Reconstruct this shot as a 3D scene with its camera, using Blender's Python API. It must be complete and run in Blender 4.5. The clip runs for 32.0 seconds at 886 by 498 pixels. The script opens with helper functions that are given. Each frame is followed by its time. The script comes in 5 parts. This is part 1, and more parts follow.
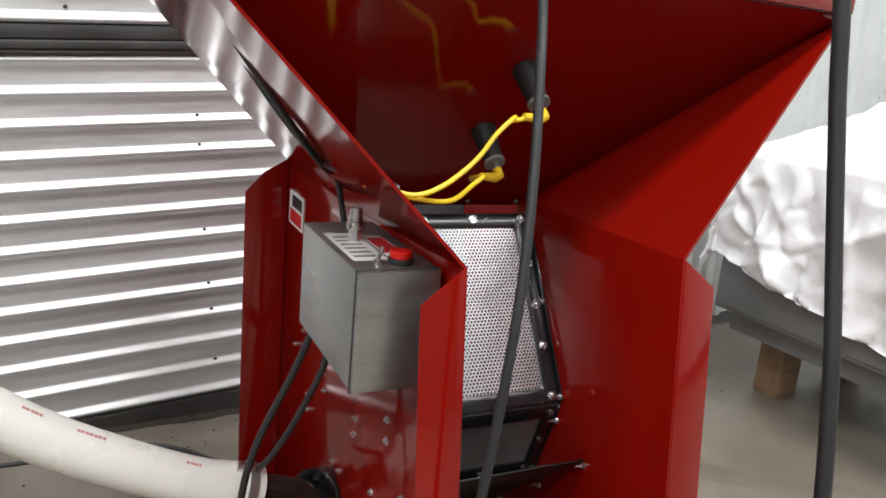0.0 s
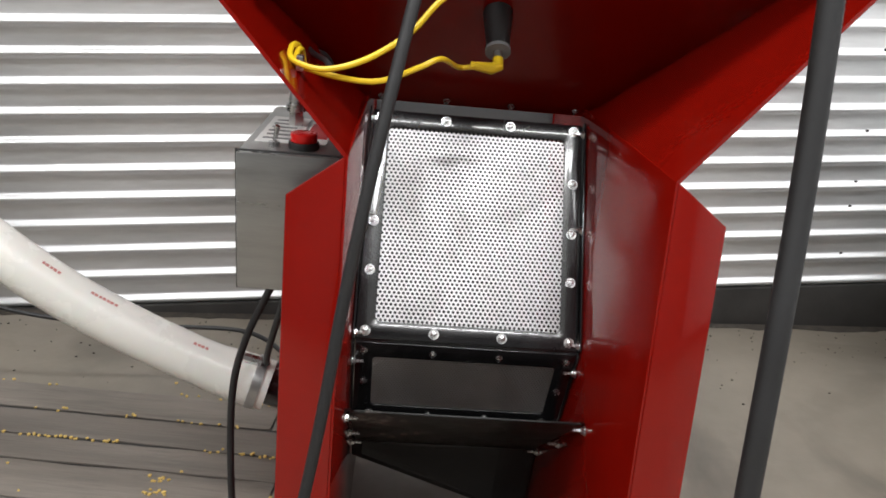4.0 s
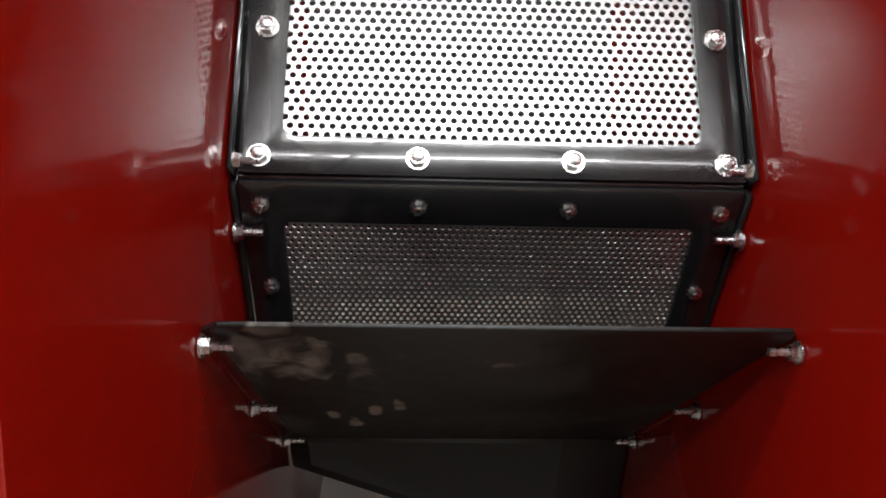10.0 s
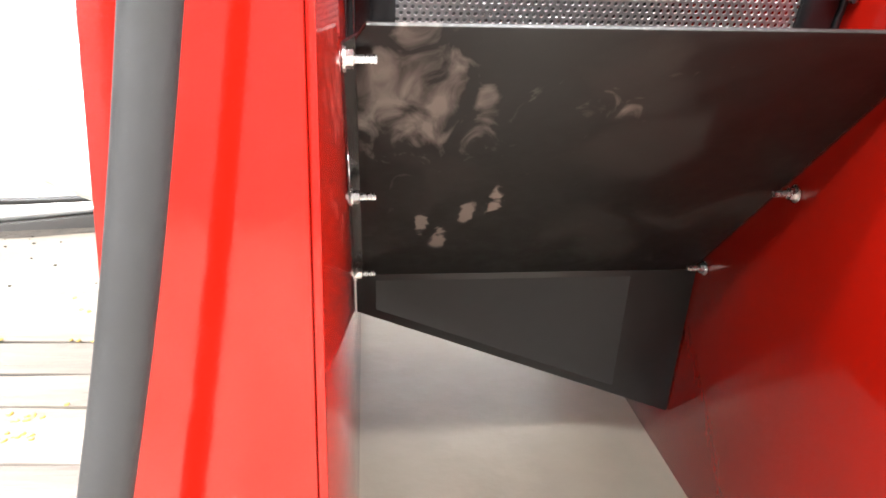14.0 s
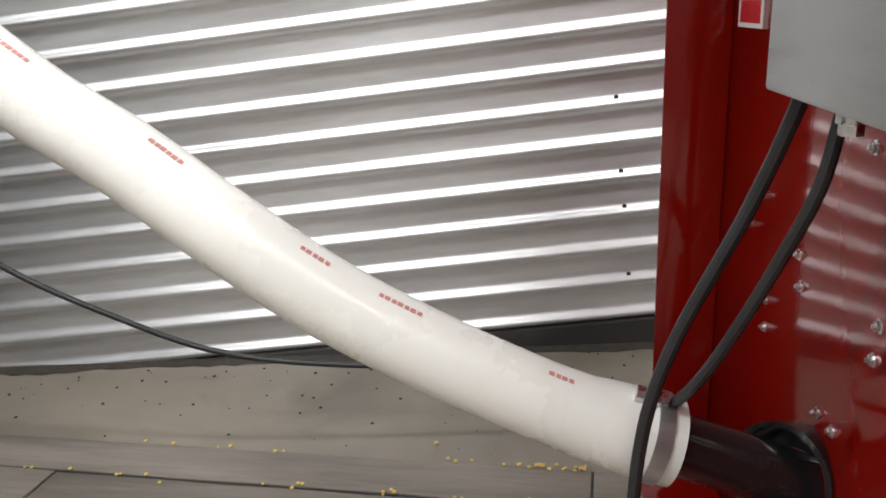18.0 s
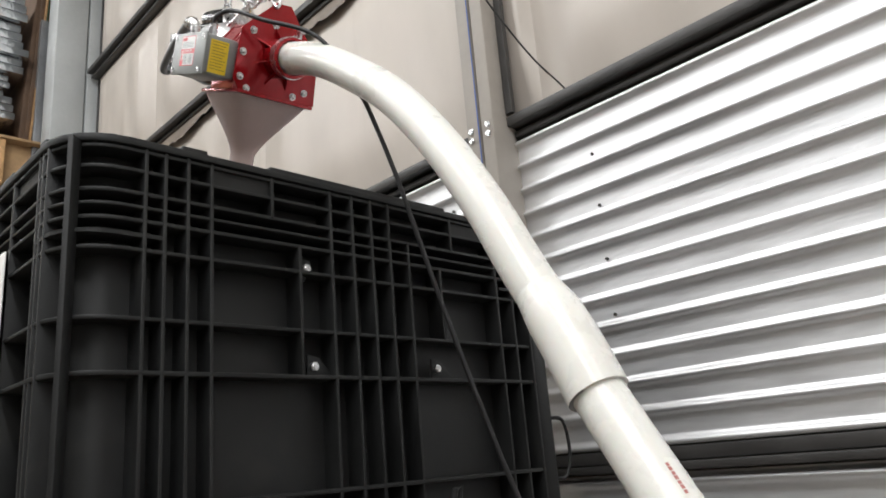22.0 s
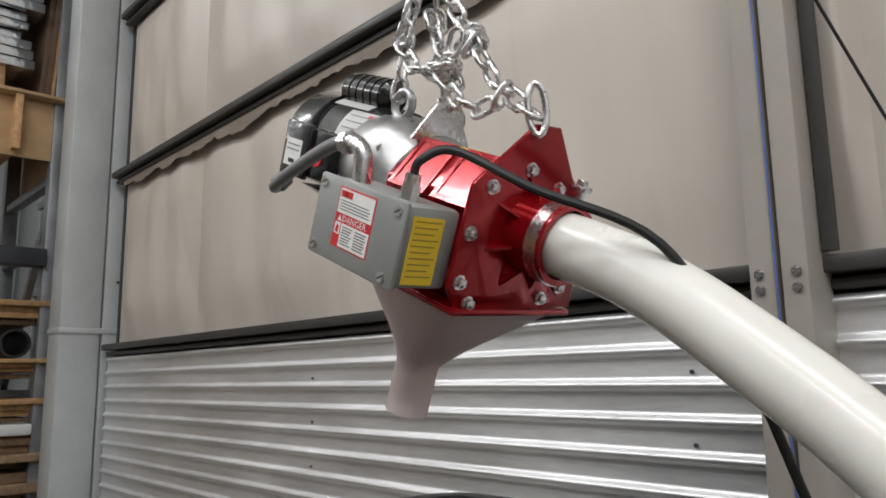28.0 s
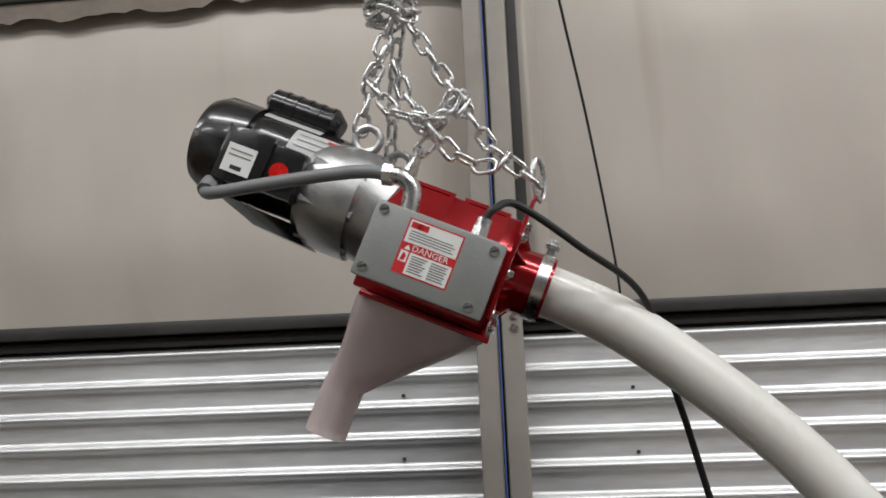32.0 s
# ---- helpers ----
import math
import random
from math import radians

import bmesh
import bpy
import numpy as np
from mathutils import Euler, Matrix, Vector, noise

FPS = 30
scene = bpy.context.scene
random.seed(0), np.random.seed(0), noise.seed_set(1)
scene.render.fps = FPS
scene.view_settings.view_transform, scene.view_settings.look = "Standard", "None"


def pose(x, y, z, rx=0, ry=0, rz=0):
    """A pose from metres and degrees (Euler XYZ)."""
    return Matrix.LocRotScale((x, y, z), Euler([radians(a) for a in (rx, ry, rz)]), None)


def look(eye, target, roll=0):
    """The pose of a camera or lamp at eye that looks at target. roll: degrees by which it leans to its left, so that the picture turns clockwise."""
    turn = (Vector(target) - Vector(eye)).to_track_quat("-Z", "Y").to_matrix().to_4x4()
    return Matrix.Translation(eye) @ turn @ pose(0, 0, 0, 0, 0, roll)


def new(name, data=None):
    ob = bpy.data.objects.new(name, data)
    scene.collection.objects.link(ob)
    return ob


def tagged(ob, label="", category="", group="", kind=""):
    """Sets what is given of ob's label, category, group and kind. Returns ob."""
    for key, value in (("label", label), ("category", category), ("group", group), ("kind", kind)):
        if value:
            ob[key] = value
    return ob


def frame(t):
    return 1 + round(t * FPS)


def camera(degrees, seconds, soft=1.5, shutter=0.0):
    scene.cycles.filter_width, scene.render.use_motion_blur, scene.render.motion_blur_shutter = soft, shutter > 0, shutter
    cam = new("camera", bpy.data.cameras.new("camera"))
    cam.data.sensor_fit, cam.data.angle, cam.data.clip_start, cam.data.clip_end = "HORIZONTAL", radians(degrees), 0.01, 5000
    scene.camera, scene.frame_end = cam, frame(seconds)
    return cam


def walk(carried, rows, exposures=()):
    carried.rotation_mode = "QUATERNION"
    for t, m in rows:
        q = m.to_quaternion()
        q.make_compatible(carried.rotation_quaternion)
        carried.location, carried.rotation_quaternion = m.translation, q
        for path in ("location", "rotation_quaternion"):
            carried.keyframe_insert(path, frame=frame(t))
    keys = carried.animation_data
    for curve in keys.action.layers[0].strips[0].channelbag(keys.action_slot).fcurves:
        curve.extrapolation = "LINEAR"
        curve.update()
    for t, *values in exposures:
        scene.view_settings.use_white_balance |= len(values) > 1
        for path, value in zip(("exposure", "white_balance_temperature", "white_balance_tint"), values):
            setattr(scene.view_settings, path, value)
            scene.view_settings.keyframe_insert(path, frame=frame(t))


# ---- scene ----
cam = camera(60.945, 32.0, soft=1.7)
PATH = [
    (0, (-0.483, -0.852, 1.043), (0.433, 0.833, 0.475), 1.4),
    (0.5, (-0.481, -0.886, 1.025), (0.418, 0.806, 0.452), 3.6),
    (1, (-0.378, -0.910, 1.032), (0.385, 0.825, 0.394), 1.6),
    (1.5, (-0.317, -0.921, 1.015), (0.314, 0.858, 0.354), 3.2),
    (2, (-0.230, -0.900, 0.980), (0.245, 0.925, 0.312), 1.6),
    (2.5, (-0.141, -0.899, 0.973), (0.173, 0.956, 0.295), 1.6),
    (3, (-0.097, -0.891, 0.971), (0.133, 0.973, 0.284), 1.6),
    (3.5, (-0.078, -0.884, 0.968), (0.113, 0.980, 0.268), 1.6),
    (5.5, (-0.104, -0.628, 0.945), (0.136, 1.172, 0.105), -1.6),
    (6, (-0.092, -0.540, 0.916), (0.121, 1.252, 0.054), -2.1),
    (6.5, (-0.044, -0.471, 0.849), (0.070, 1.349, 0.028), -4.8),
    (7, (-0.049, -0.392, 0.839), (0.106, 1.354, -0.125), -2.5),
    (7.5, (-0.034, -0.372, 0.823), (0.074, 1.351, -0.187), -1.8),
    (8, (-0.020, -0.354, 0.802), (0.073, 1.406, -0.144), -2.3),
    (8.5, (-0.015, -0.361, 0.771), (0.072, 1.405, -0.165), -3.0),
    (9, (-0.022, -0.352, 0.717), (0.141, 1.421, -0.194), -2.1),
    (9.5, (-0.030, -0.376, 0.627), (0.177, 1.506, -0.017), -2.0),
    (10, (-0.029, -0.415, 0.600), (0.137, 1.475, -0.033), -2.7),
    (10.5, (-0.035, -0.461, 0.563), (0.121, 1.429, -0.071), -4.0),
    (11, (-0.032, -0.465, 0.508), (0.097, 1.434, -0.105), -4.4),
    (11.5, (-0.034, -0.462, 0.465), (0.089, 1.453, -0.101), -2.4),
    (12, (-0.023, -0.469, 0.429), (0.055, 1.440, -0.162), -4.5),
    (12.5, (-0.018, -0.474, 0.413), (0.045, 1.433, -0.186), -4.6),
    (13, (-0.055, -0.462, 0.417), (0.103, 1.433, -0.205), -1.6),
    (13.5, (-0.068, -0.447, 0.432), (0.106, 1.447, -0.186), -2.9),
    (14, (-0.127, -0.432, 0.480), (0.135, 1.430, -0.200), -3.4),
    (14.5, (-0.192, -0.432, 0.522), (0.140, 1.419, -0.161), -4.0),
    (15, (-0.232, -0.430, 0.580), (0.019, 1.395, -0.199), -3.5),
    (15.5, (-0.266, -0.423, 0.599), (-0.045, 1.407, -0.180), -3.6),
    (17.5, (-0.355, -0.421, 0.696), (-0.308, 1.463, 0.026), -6.3),
    (18, (-0.368, -0.418, 0.724), (-0.544, 1.487, 0.140), -7.5),
    (18.5, (-0.390, -0.416, 0.752), (-0.788, 1.486, 0.278), -7.0),
    (19, (-0.407, -0.421, 0.784), (-1.018, 1.455, 0.458), -6.4),
    (19.5, (-0.428, -0.427, 0.840), (-1.239, 1.392, 0.653), -5.2),
    (20, (-0.435, -0.476, 0.888), (-1.428, 1.260, 0.858), -5.9),
    (20.5, (-0.445, -0.525, 0.932), (-1.576, 1.119, 1.071), -5.8),
    (21, (-0.461, -0.542, 0.974), (-1.690, 1.008, 1.268), -5.9),
    (21.5, (-0.478, -0.536, 1.004), (-1.798, 0.904, 1.433), -5.0),
    (22, (-0.497, -0.532, 1.030), (-1.876, 0.809, 1.578), -4.8),
    (22.5, (-0.510, -0.530, 1.059), (-1.925, 0.745, 1.669), -3.3),
    (23, (-0.546, -0.520, 1.143), (-2.018, 0.695, 1.739), -2.3),
    (23.5, (-0.552, -0.547, 1.278), (-2.070, 0.643, 1.807), -1.5),
    (24, (-0.560, -0.582, 1.411), (-2.102, 0.626, 1.816), -0.3),
    (25, (-0.651, -0.582, 1.563), (-2.245, 0.608, 1.774), -1.0),
    (25.5, (-0.709, -0.530, 1.601), (-2.322, 0.633, 1.819), -1.8),
    (27.5, (-1.139, -0.429, 1.734), (-2.619, 0.881, 2.033), -2.2),
    (28, (-1.249, -0.347, 1.766), (-2.710, 0.978, 2.102), -0.9),
    (28.5, (-1.341, -0.370, 1.787), (-2.665, 1.088, 2.137), -1.2),
    (29, (-1.442, -0.431, 1.802), (-2.484, 1.235, 2.173), -3.1),
    (29.5, (-1.516, -0.428, 1.805), (-2.435, 1.298, 2.223), -3.4),
    (30, (-1.587, -0.436, 1.803), (-2.391, 1.341, 2.244), -3.1),
    (30.5, (-1.660, -0.510, 1.801), (-2.247, 1.356, 2.218), -2.6),
    (31, (-1.752, -0.605, 1.782), (-2.047, 1.331, 2.188), -4.0),
    (31.5, (-1.788, -0.672, 1.774), (-1.983, 1.282, 2.155), -3.5),
    (32, (-1.794, -0.725, 1.773), (-1.949, 1.234, 2.147), -2.2),
]
EXPO = [(0, 0.2), (3, 0.1), (5.5, -0.1), (7, -0.2), (8.5, 0.0), (10, 0.6), (11, 1.65), (12, 2.25), (13.4, 2.45), (14.1, 3.0), (14.6, 2.8), (15.0, 1.8), (15.5, 1.1), (17.5, 0.4), (19, -0.12), (20, -0.18), (22, -0.2), (27, -0.6), (32, -0.88)]
walk(cam, [(t, look(eye, target, roll)) for t, eye, target, roll in PATH], EXPO)

# ---- light ----
world = bpy.data.worlds.new("world")
scene.world = world
world.use_nodes = True
world.node_tree.nodes["Background"].inputs[0].default_value = (0.9, 0.95, 1.0, 1)
world.node_tree.nodes["Background"].inputs[1].default_value = 0.15


def strip_light(x, y, z, sx, sy, power, col=(0.985, 0.99, 1.0), rz=0):
    d = bpy.data.lights.new("ceiling_strip_light", "AREA")
    d.shape, d.size, d.size_y, d.energy, d.color = "RECTANGLE", sx, sy, power, col
    ob = new("ceiling_strip_light", d)
    ob.matrix_basis = pose(x, y, z, 0, 0, rz)
    return tagged(ob, "long fluorescent ceiling strip light", "light", "ceiling strip lights")


for lx, watt in ((-7.0, 120), (-3.2, 130), (0.6, 155), (4.0, 95)):
    for ly in (-1.6, -4.2):
        strip_light(lx, ly, 5.6, 2.6, 0.35, watt)
scene.view_settings.exposure = 0.0

# ---- materials ----
def mat(name, col, rough=0.5, metal=0.0, vary=0.12, scale=12.0, bump=0.0, bscale=60.0, col2=None, coat=0.0,
        rvary=0.1, per_object=0.0, trans=0.0, alpha=1.0, ior=1.5, stretch=(1, 1, 1), coat_rough=0.05, sss=0.0):
    """A principled material with two scales of colour variation, roughness wear and fine relief."""
    m = bpy.data.materials.new(name)
    m.use_nodes = True
    nt = m.node_tree
    n, l = nt.nodes, nt.links
    b = n["Principled BSDF"]
    tc = n.new("ShaderNodeTexCoord")
    mp = n.new("ShaderNodeMapping")
    mp.inputs["Scale"].default_value = stretch
    l.new(tc.outputs["Object"], mp.inputs[0])
    big = n.new("ShaderNodeTexNoise")
    big.inputs["Scale"].default_value, big.inputs["Detail"].default_value = scale, 5
    l.new(mp.outputs[0], big.inputs["Vector"])
    fine = n.new("ShaderNodeTexNoise")
    fine.inputs["Scale"].default_value, fine.inputs["Detail"].default_value = scale * 9, 3
    l.new(mp.outputs[0], fine.inputs["Vector"])
    add = n.new("ShaderNodeMath")
    add.operation = "MULTIPLY_ADD"
    add.inputs[1].default_value = 0.35
    l.new(fine.outputs[0], add.inputs[0])
    l.new(big.outputs[0], add.inputs[2])
    ramp = n.new("ShaderNodeValToRGB")
    c1 = [c * (1 - vary) for c in col]
    c2 = [min(1, c * (1 + vary)) for c in (col2 or col)]
    ramp.color_ramp.elements[0].position, ramp.color_ramp.elements[1].position = 0.5, 0.85
    ramp.color_ramp.elements[0].color = (*c1, 1)
    ramp.color_ramp.elements[1].color = (*c2, 1)
    l.new(add.outputs[0], ramp.inputs[0])
    out = ramp.outputs[0]
    if per_object:
        oi = n.new("ShaderNodeObjectInfo")
        hsv = n.new("ShaderNodeHueSaturation")
        mr = n.new("ShaderNodeMapRange")
        mr.inputs["To Min"].default_value, mr.inputs["To Max"].default_value = 1 - per_object, 1 + per_object
        l.new(oi.outputs["Random"], mr.inputs[0])
        l.new(mr.outputs[0], hsv.inputs["Value"])
        l.new(out, hsv.inputs["Color"])
        out = hsv.outputs[0]
    l.new(out, b.inputs["Base Color"])
    rr = n.new("ShaderNodeMapRange")
    rr.inputs["From Min"].default_value, rr.inputs["From Max"].default_value = 0.35, 0.95
    rr.inputs["To Min"].default_value, rr.inputs["To Max"].default_value = max(0.02, rough - rvary), min(1, rough + rvary)
    l.new(add.outputs[0], rr.inputs[0])
    l.new(rr.outputs[0], b.inputs["Roughness"])
    b.inputs["Metallic"].default_value = metal
    b.inputs["Coat Weight"].default_value = coat
    b.inputs["Coat Roughness"].default_value = coat_rough
    b.inputs["Transmission Weight"].default_value = trans
    b.inputs["Alpha"].default_value = alpha
    b.inputs["IOR"].default_value = ior
    b.inputs["Subsurface Weight"].default_value = sss
    if bump:
        bn = n.new("ShaderNodeTexNoise")
        bn.inputs["Scale"].default_value, bn.inputs["Detail"].default_value = bscale, 4
        l.new(mp.outputs[0], bn.inputs["Vector"])
        bp = n.new("ShaderNodeBump")
        bp.inputs["Strength"].default_value, bp.inputs["Distance"].default_value = bump, 0.01
        l.new(bn.outputs[0], bp.inputs["Height"])
        l.new(bp.outputs[0], b.inputs["Normal"])
    return m


def stained(m, col, lo, hi, scale, stretch=(1, 1, 1), rough=None, distort=1.0, detail=6, around=None, squash=(1, 1, 1)):
    """Lays irregular stains of one colour over a material's base colour."""
    nt = m.node_tree
    n, l = nt.nodes, nt.links
    b = n["Principled BSDF"]
    src = b.inputs["Base Color"].links[0].from_socket
    tc = n.new("ShaderNodeTexCoord")
    mp = n.new("ShaderNodeMapping")
    mp.inputs["Scale"].default_value = stretch
    mp.inputs["Location"].default_value = (3.1, 1.7, 0.4)
    l.new(tc.outputs["Object"], mp.inputs[0])
    t = n.new("ShaderNodeTexNoise")
    t.inputs["Scale"].default_value, t.inputs["Detail"].default_value, t.inputs["Distortion"].default_value = scale, detail, distort
    l.new(mp.outputs[0], t.inputs["Vector"])
    r = n.new("ShaderNodeMapRange")
    r.inputs["From Min"].default_value, r.inputs["From Max"].default_value = lo, hi
    l.new(t.outputs[0], r.inputs[0])
    if around:
        gap = n.new("ShaderNodeVectorMath")
        gap.operation = "DISTANCE"
        gap.inputs[1].default_value = [a * b for a, b in zip(around[0], squash)]
        sq = n.new("ShaderNodeVectorMath")
        sq.operation = "MULTIPLY"
        sq.inputs[1].default_value = squash
        l.new(tc.outputs["Object"], sq.inputs[0])
        l.new(sq.outputs[0], gap.inputs[0])
        near = n.new("ShaderNodeMapRange")
        near.inputs["From Min"].default_value, near.inputs["From Max"].default_value = around[1], around[2]
        near.inputs["To Min"].default_value, near.inputs["To Max"].default_value = around[3], 0.0
        l.new(gap.outputs["Value"], near.inputs[0])
        plus = n.new("ShaderNodeMath")
        plus.operation = "ADD"
        l.new(t.outputs[0], plus.inputs[0])
        l.new(near.outputs[0], plus.inputs[1])
        l.new(plus.outputs[0], r.inputs[0])
    mix = n.new("ShaderNodeMix")
    mix.data_type = "RGBA"
    mix.inputs[7].default_value = (*col, 1)
    l.new(r.outputs[0], mix.inputs[0])
    l.new(src, mix.inputs[6])
    l.new(mix.outputs[2], b.inputs["Base Color"])
    if rough is not None:
        old = b.inputs["Roughness"].links[0].from_socket
        mx = n.new("ShaderNodeMix")
        mx.inputs[3].default_value = rough
        l.new(r.outputs[0], mx.inputs[0])
        l.new(old, mx.inputs[2])
        l.new(mx.outputs[0], b.inputs["Roughness"])
    return m


# dark grey so that gloss reflects little from behind the camera
FRONTW = mat("unseen_dark_front_wall", (0.16, 0.155, 0.15), 0.6, 0, 0.1, 2)
RED = mat("red_paint", (0.185, 0.0038, 0.0015), 0.085, 0, 0.06, 6, 0.012, 90, coat=0.0, rvary=0.04)
RED_DK = mat("red_powder_coat", (0.32, 0.004, 0.009), 0.16, 0.5, 0.08, 14, 0.02, 120, coat=0.4, rvary=0.05)
STEEL = mat("galvanised_liner", (0.82, 0.825, 0.83), 0.47, 0.84, 0.10, 3, 0.03, 30, rvary=0.09, stretch=(0.6, 1, 4))
ZINC = mat("zinc_bolt", (0.64, 0.64, 0.64), 0.27, 1.0, 0.1, 60, rvary=0.08)
STAIN_STEEL = mat("perforated_steel", (0.60, 0.60, 0.60), 0.38, 1.0, 0.08, 5, 0.02, 120, rvary=0.08)
stained(STAIN_STEEL, (0.40, 0.39, 0.375), 0.50, 0.80, 7, (1, 1, 1), 0.5, 1.0)
BLACK = mat("black_enamel", (0.012, 0.012, 0.013), 0.22, 0, 0.2, 10, 0.02, 80, coat=0.5, rvary=0.08)
TROUGH = mat("dusty_black_steel", (0.005, 0.0048, 0.0046), 0.42, 0, 0.3, 9, 0.02, 60, rvary=0.12)
TROUGH.node_tree.nodes["Principled BSDF"].inputs["Specular IOR Level"].default_value = 0.35
stained(TROUGH, (0.017, 0.016, 0.015), 0.60, 0.66, 9, (1, 0.8, 1), 0.55, 0.8, 4, ((0.03, 0.03, 0.41), 0.02, 0.10, 0.14), (1.8, 0.8, 0.8))
stained(TROUGH, (0.19, 0.177, 0.163), 0.66, 0.90, 42, (1, 0.55, 0.55), 0.7, 1.4, 8, ((-0.128, -0.06, 0.46), 0.015, 0.085, 0.33))
for mx, my, mz in ((-0.112, 0.075, 0.352), (-0.096, 0.100, 0.333), (-0.078, 0.062, 0.364), (-0.058, 0.045, 0.378)):
    stained(TROUGH, (0.22, 0.20, 0.18), 0.78, 0.90, 95, (1, 0.8, 0.8), 0.7, 0.8, 5, ((mx, my, mz), 0.006, 0.020, 0.48), (1.9, 0.55, 0.55))
stained(TROUGH, (0.14, 0.125, 0.11), 0.72, 0.92, 60, (1, 0.7, 0.7), 0.7, 0.8, 6, ((-0.005, -0.055, 0.46), 0.006, 0.03, 0.34), (0.8, 1.2, 1.2))
BOOT = mat("dark_boot_steel", (0.012, 0.0125, 0.013), 0.4, 0, 0.2, 8, 0.03, 60)
BLACK_MATT = mat("black_plastic", (0.014, 0.014, 0.014), 0.45, 0, 0.2, 20, 0.03, 100)
BOXGREY = mat("brushed_grey_enclosure", (0.34, 0.34, 0.33), 0.32, 0.85, 0.08, 8, 0.02, 200, rvary=0.08, stretch=(1, 1, 8))
GREYPAINT = mat("grey_enclosure_paint", (0.27, 0.28, 0.27), 0.42, 0.1, 0.06, 14, 0.05, 260)
CASTALU = mat("cast_aluminium", (0.44, 0.44, 0.44), 0.36, 0.9, 0.10, 20, 0.05, 160)
CONDUIT = mat("grey_conduit", (0.20, 0.205, 0.21), 0.42, 0, 0.06, 30, 0.02, 100)
PVC = stained(mat("white_pvc", (0.80, 0.79, 0.74), 0.28, 0, 0.03, 5, 0.01, 60, coat=0.2, sss=0.05), (0.74, 0.72, 0.64), 0.6, 0.8, 3, (1, 1, 1))
CABLE = mat("black_cable", (0.018, 0.018, 0.019), 0.5, 0, 0.15, 30, 0.03, 150)
CABLE_G = mat("dark_grey_cable", (0.014, 0.014, 0.015), 0.62, 0, 0.12, 30, 0.03, 150)
YELLOW = mat("yellow_wire", (0.80, 0.55, 0.02), 0.35, 0, 0.06, 30)
BIN = mat("black_bin_plastic", (0.010, 0.0105, 0.0105), 0.5, 0, 0.2, 6, 0.05, 50, rvary=0.12)
stained(BIN, (0.02, 0.02, 0.0185), 0.56, 0.75, 5, (1, 1, 1), 0.65)
BIN.node_tree.nodes["Principled BSDF"].inputs["Specular IOR Level"].default_value = 0.36
VINYL = stained(mat("cream_insulation_vinyl", (0.52, 0.47, 0.415), 0.42, 0, 0.07, 1.2, 0.06, 9, rvary=0.1, stretch=(1, 1, 0.35)), (0.38, 0.33, 0.275), 0.56, 0.80, 1.6, (1.4, 1, 0.25), None, 1.5)
GIRT = mat("dark_girt_paint", (0.040, 0.038, 0.036), 0.45, 0, 0.25, 5, 0.03, 60)
TAPE = mat("tan_girt_tape", (0.20, 0.165, 0.13), 0.6, 0, 0.2, 5)
COLUMN = stained(mat("grey_column_paint", (0.42, 0.44, 0.44), 0.45, 0, 0.06, 4, 0.03, 40), (0.25, 0.24, 0.22), 0.62, 0.8, 4, (1, 1, 0.3))
POST = stained(mat("beige_post_paint", (0.36, 0.33, 0.29), 0.5, 0, 0.06, 4, 0.03, 40), (0.2, 0.17, 0.14), 0.6, 0.8, 4, (1, 1, 0.3))
DIRT = mat("floor_dirt", (0.05, 0.042, 0.034), 0.9, 0, 0.3, 40, 0.3, 120)
CONCRETE = stained(mat("stained_concrete", (0.235, 0.205, 0.165), 0.36, 0, 0.16, 2.2, 0.10, 26, rvary=0.14), (0.12, 0.105, 0.085), 0.52, 0.74, 1.7, (1, 1, 1), 0.5, 1.2)
PLANK = mat("grey_worn_plank", (0.20, 0.175, 0.15), 0.55, 0, 0.25, 6, 0.35, 30, stretch=(0.25, 3, 3), per_object=0.15)
WOOD = mat("pine_board", (0.50, 0.30, 0.14), 0.6, 0, 0.2, 7, 0.08, 40, stretch=(0.3, 4, 4), per_object=0.25)
WOOD_DK = mat("weathered_board", (0.26, 0.17, 0.10), 0.7, 0, 0.25, 7, 0.1, 40, stretch=(0.3, 4, 4), per_object=0.3)
PLY = mat("plywood_shelf", (0.52, 0.34, 0.18), 0.6, 0, 0.15, 5, 0.05, 40, stretch=(1, 1, 1))
RACKSTEEL = mat("rack_steel", (0.28, 0.29, 0.30), 0.45, 0.6, 0.15, 8, 0.03, 60)
RACKDARK = mat("rack_beam_dark", (0.045, 0.048, 0.055), 0.5, 0.1, 0.2, 8)
LINER_V = mat("white_vertical_panel", (0.62, 0.65, 0.64), 0.32, 0.25, 0.07, 3, rvary=0.08)
FOIL = mat("silver_foil_wrap", (0.86, 0.87, 0.88), 0.14, 1.0, 0.05, 8, 0.5, 14, rvary=0.06)
TARP = mat("white_tarp", (0.86, 0.87, 0.88), 0.5, 0, 0.03, 4, 0.6, 16)
DESK = mat("grey_desk_steel", (0.20, 0.205, 0.21), 0.4, 0.1, 0.1, 6, 0.02, 60)
SEED = mat("yellow_seed", (0.72, 0.50, 0.14), 0.5, 0, 0.2, 100, per_object=0.2)
FUNNEL = mat("frosted_funnel", (0.92, 0.82, 0.80), 0.38, 0, 0.04, 7, 0.02, 60, trans=0.55, ior=1.1, rvary=0.08)
WHITE = mat("white_label", (0.78, 0.78, 0.76), 0.35, 0, 0.03, 30)
LABEL_RED = mat("red_label_ink", (0.55, 0.02, 0.025), 0.4, 0, 0.05, 30)
LABEL_YEL = mat("yellow_label", (0.80, 0.56, 0.02), 0.4, 0, 0.05, 30)
LABEL_INK = mat("grey_label_ink", (0.18, 0.18, 0.18), 0.5, 0, 0.05, 30)
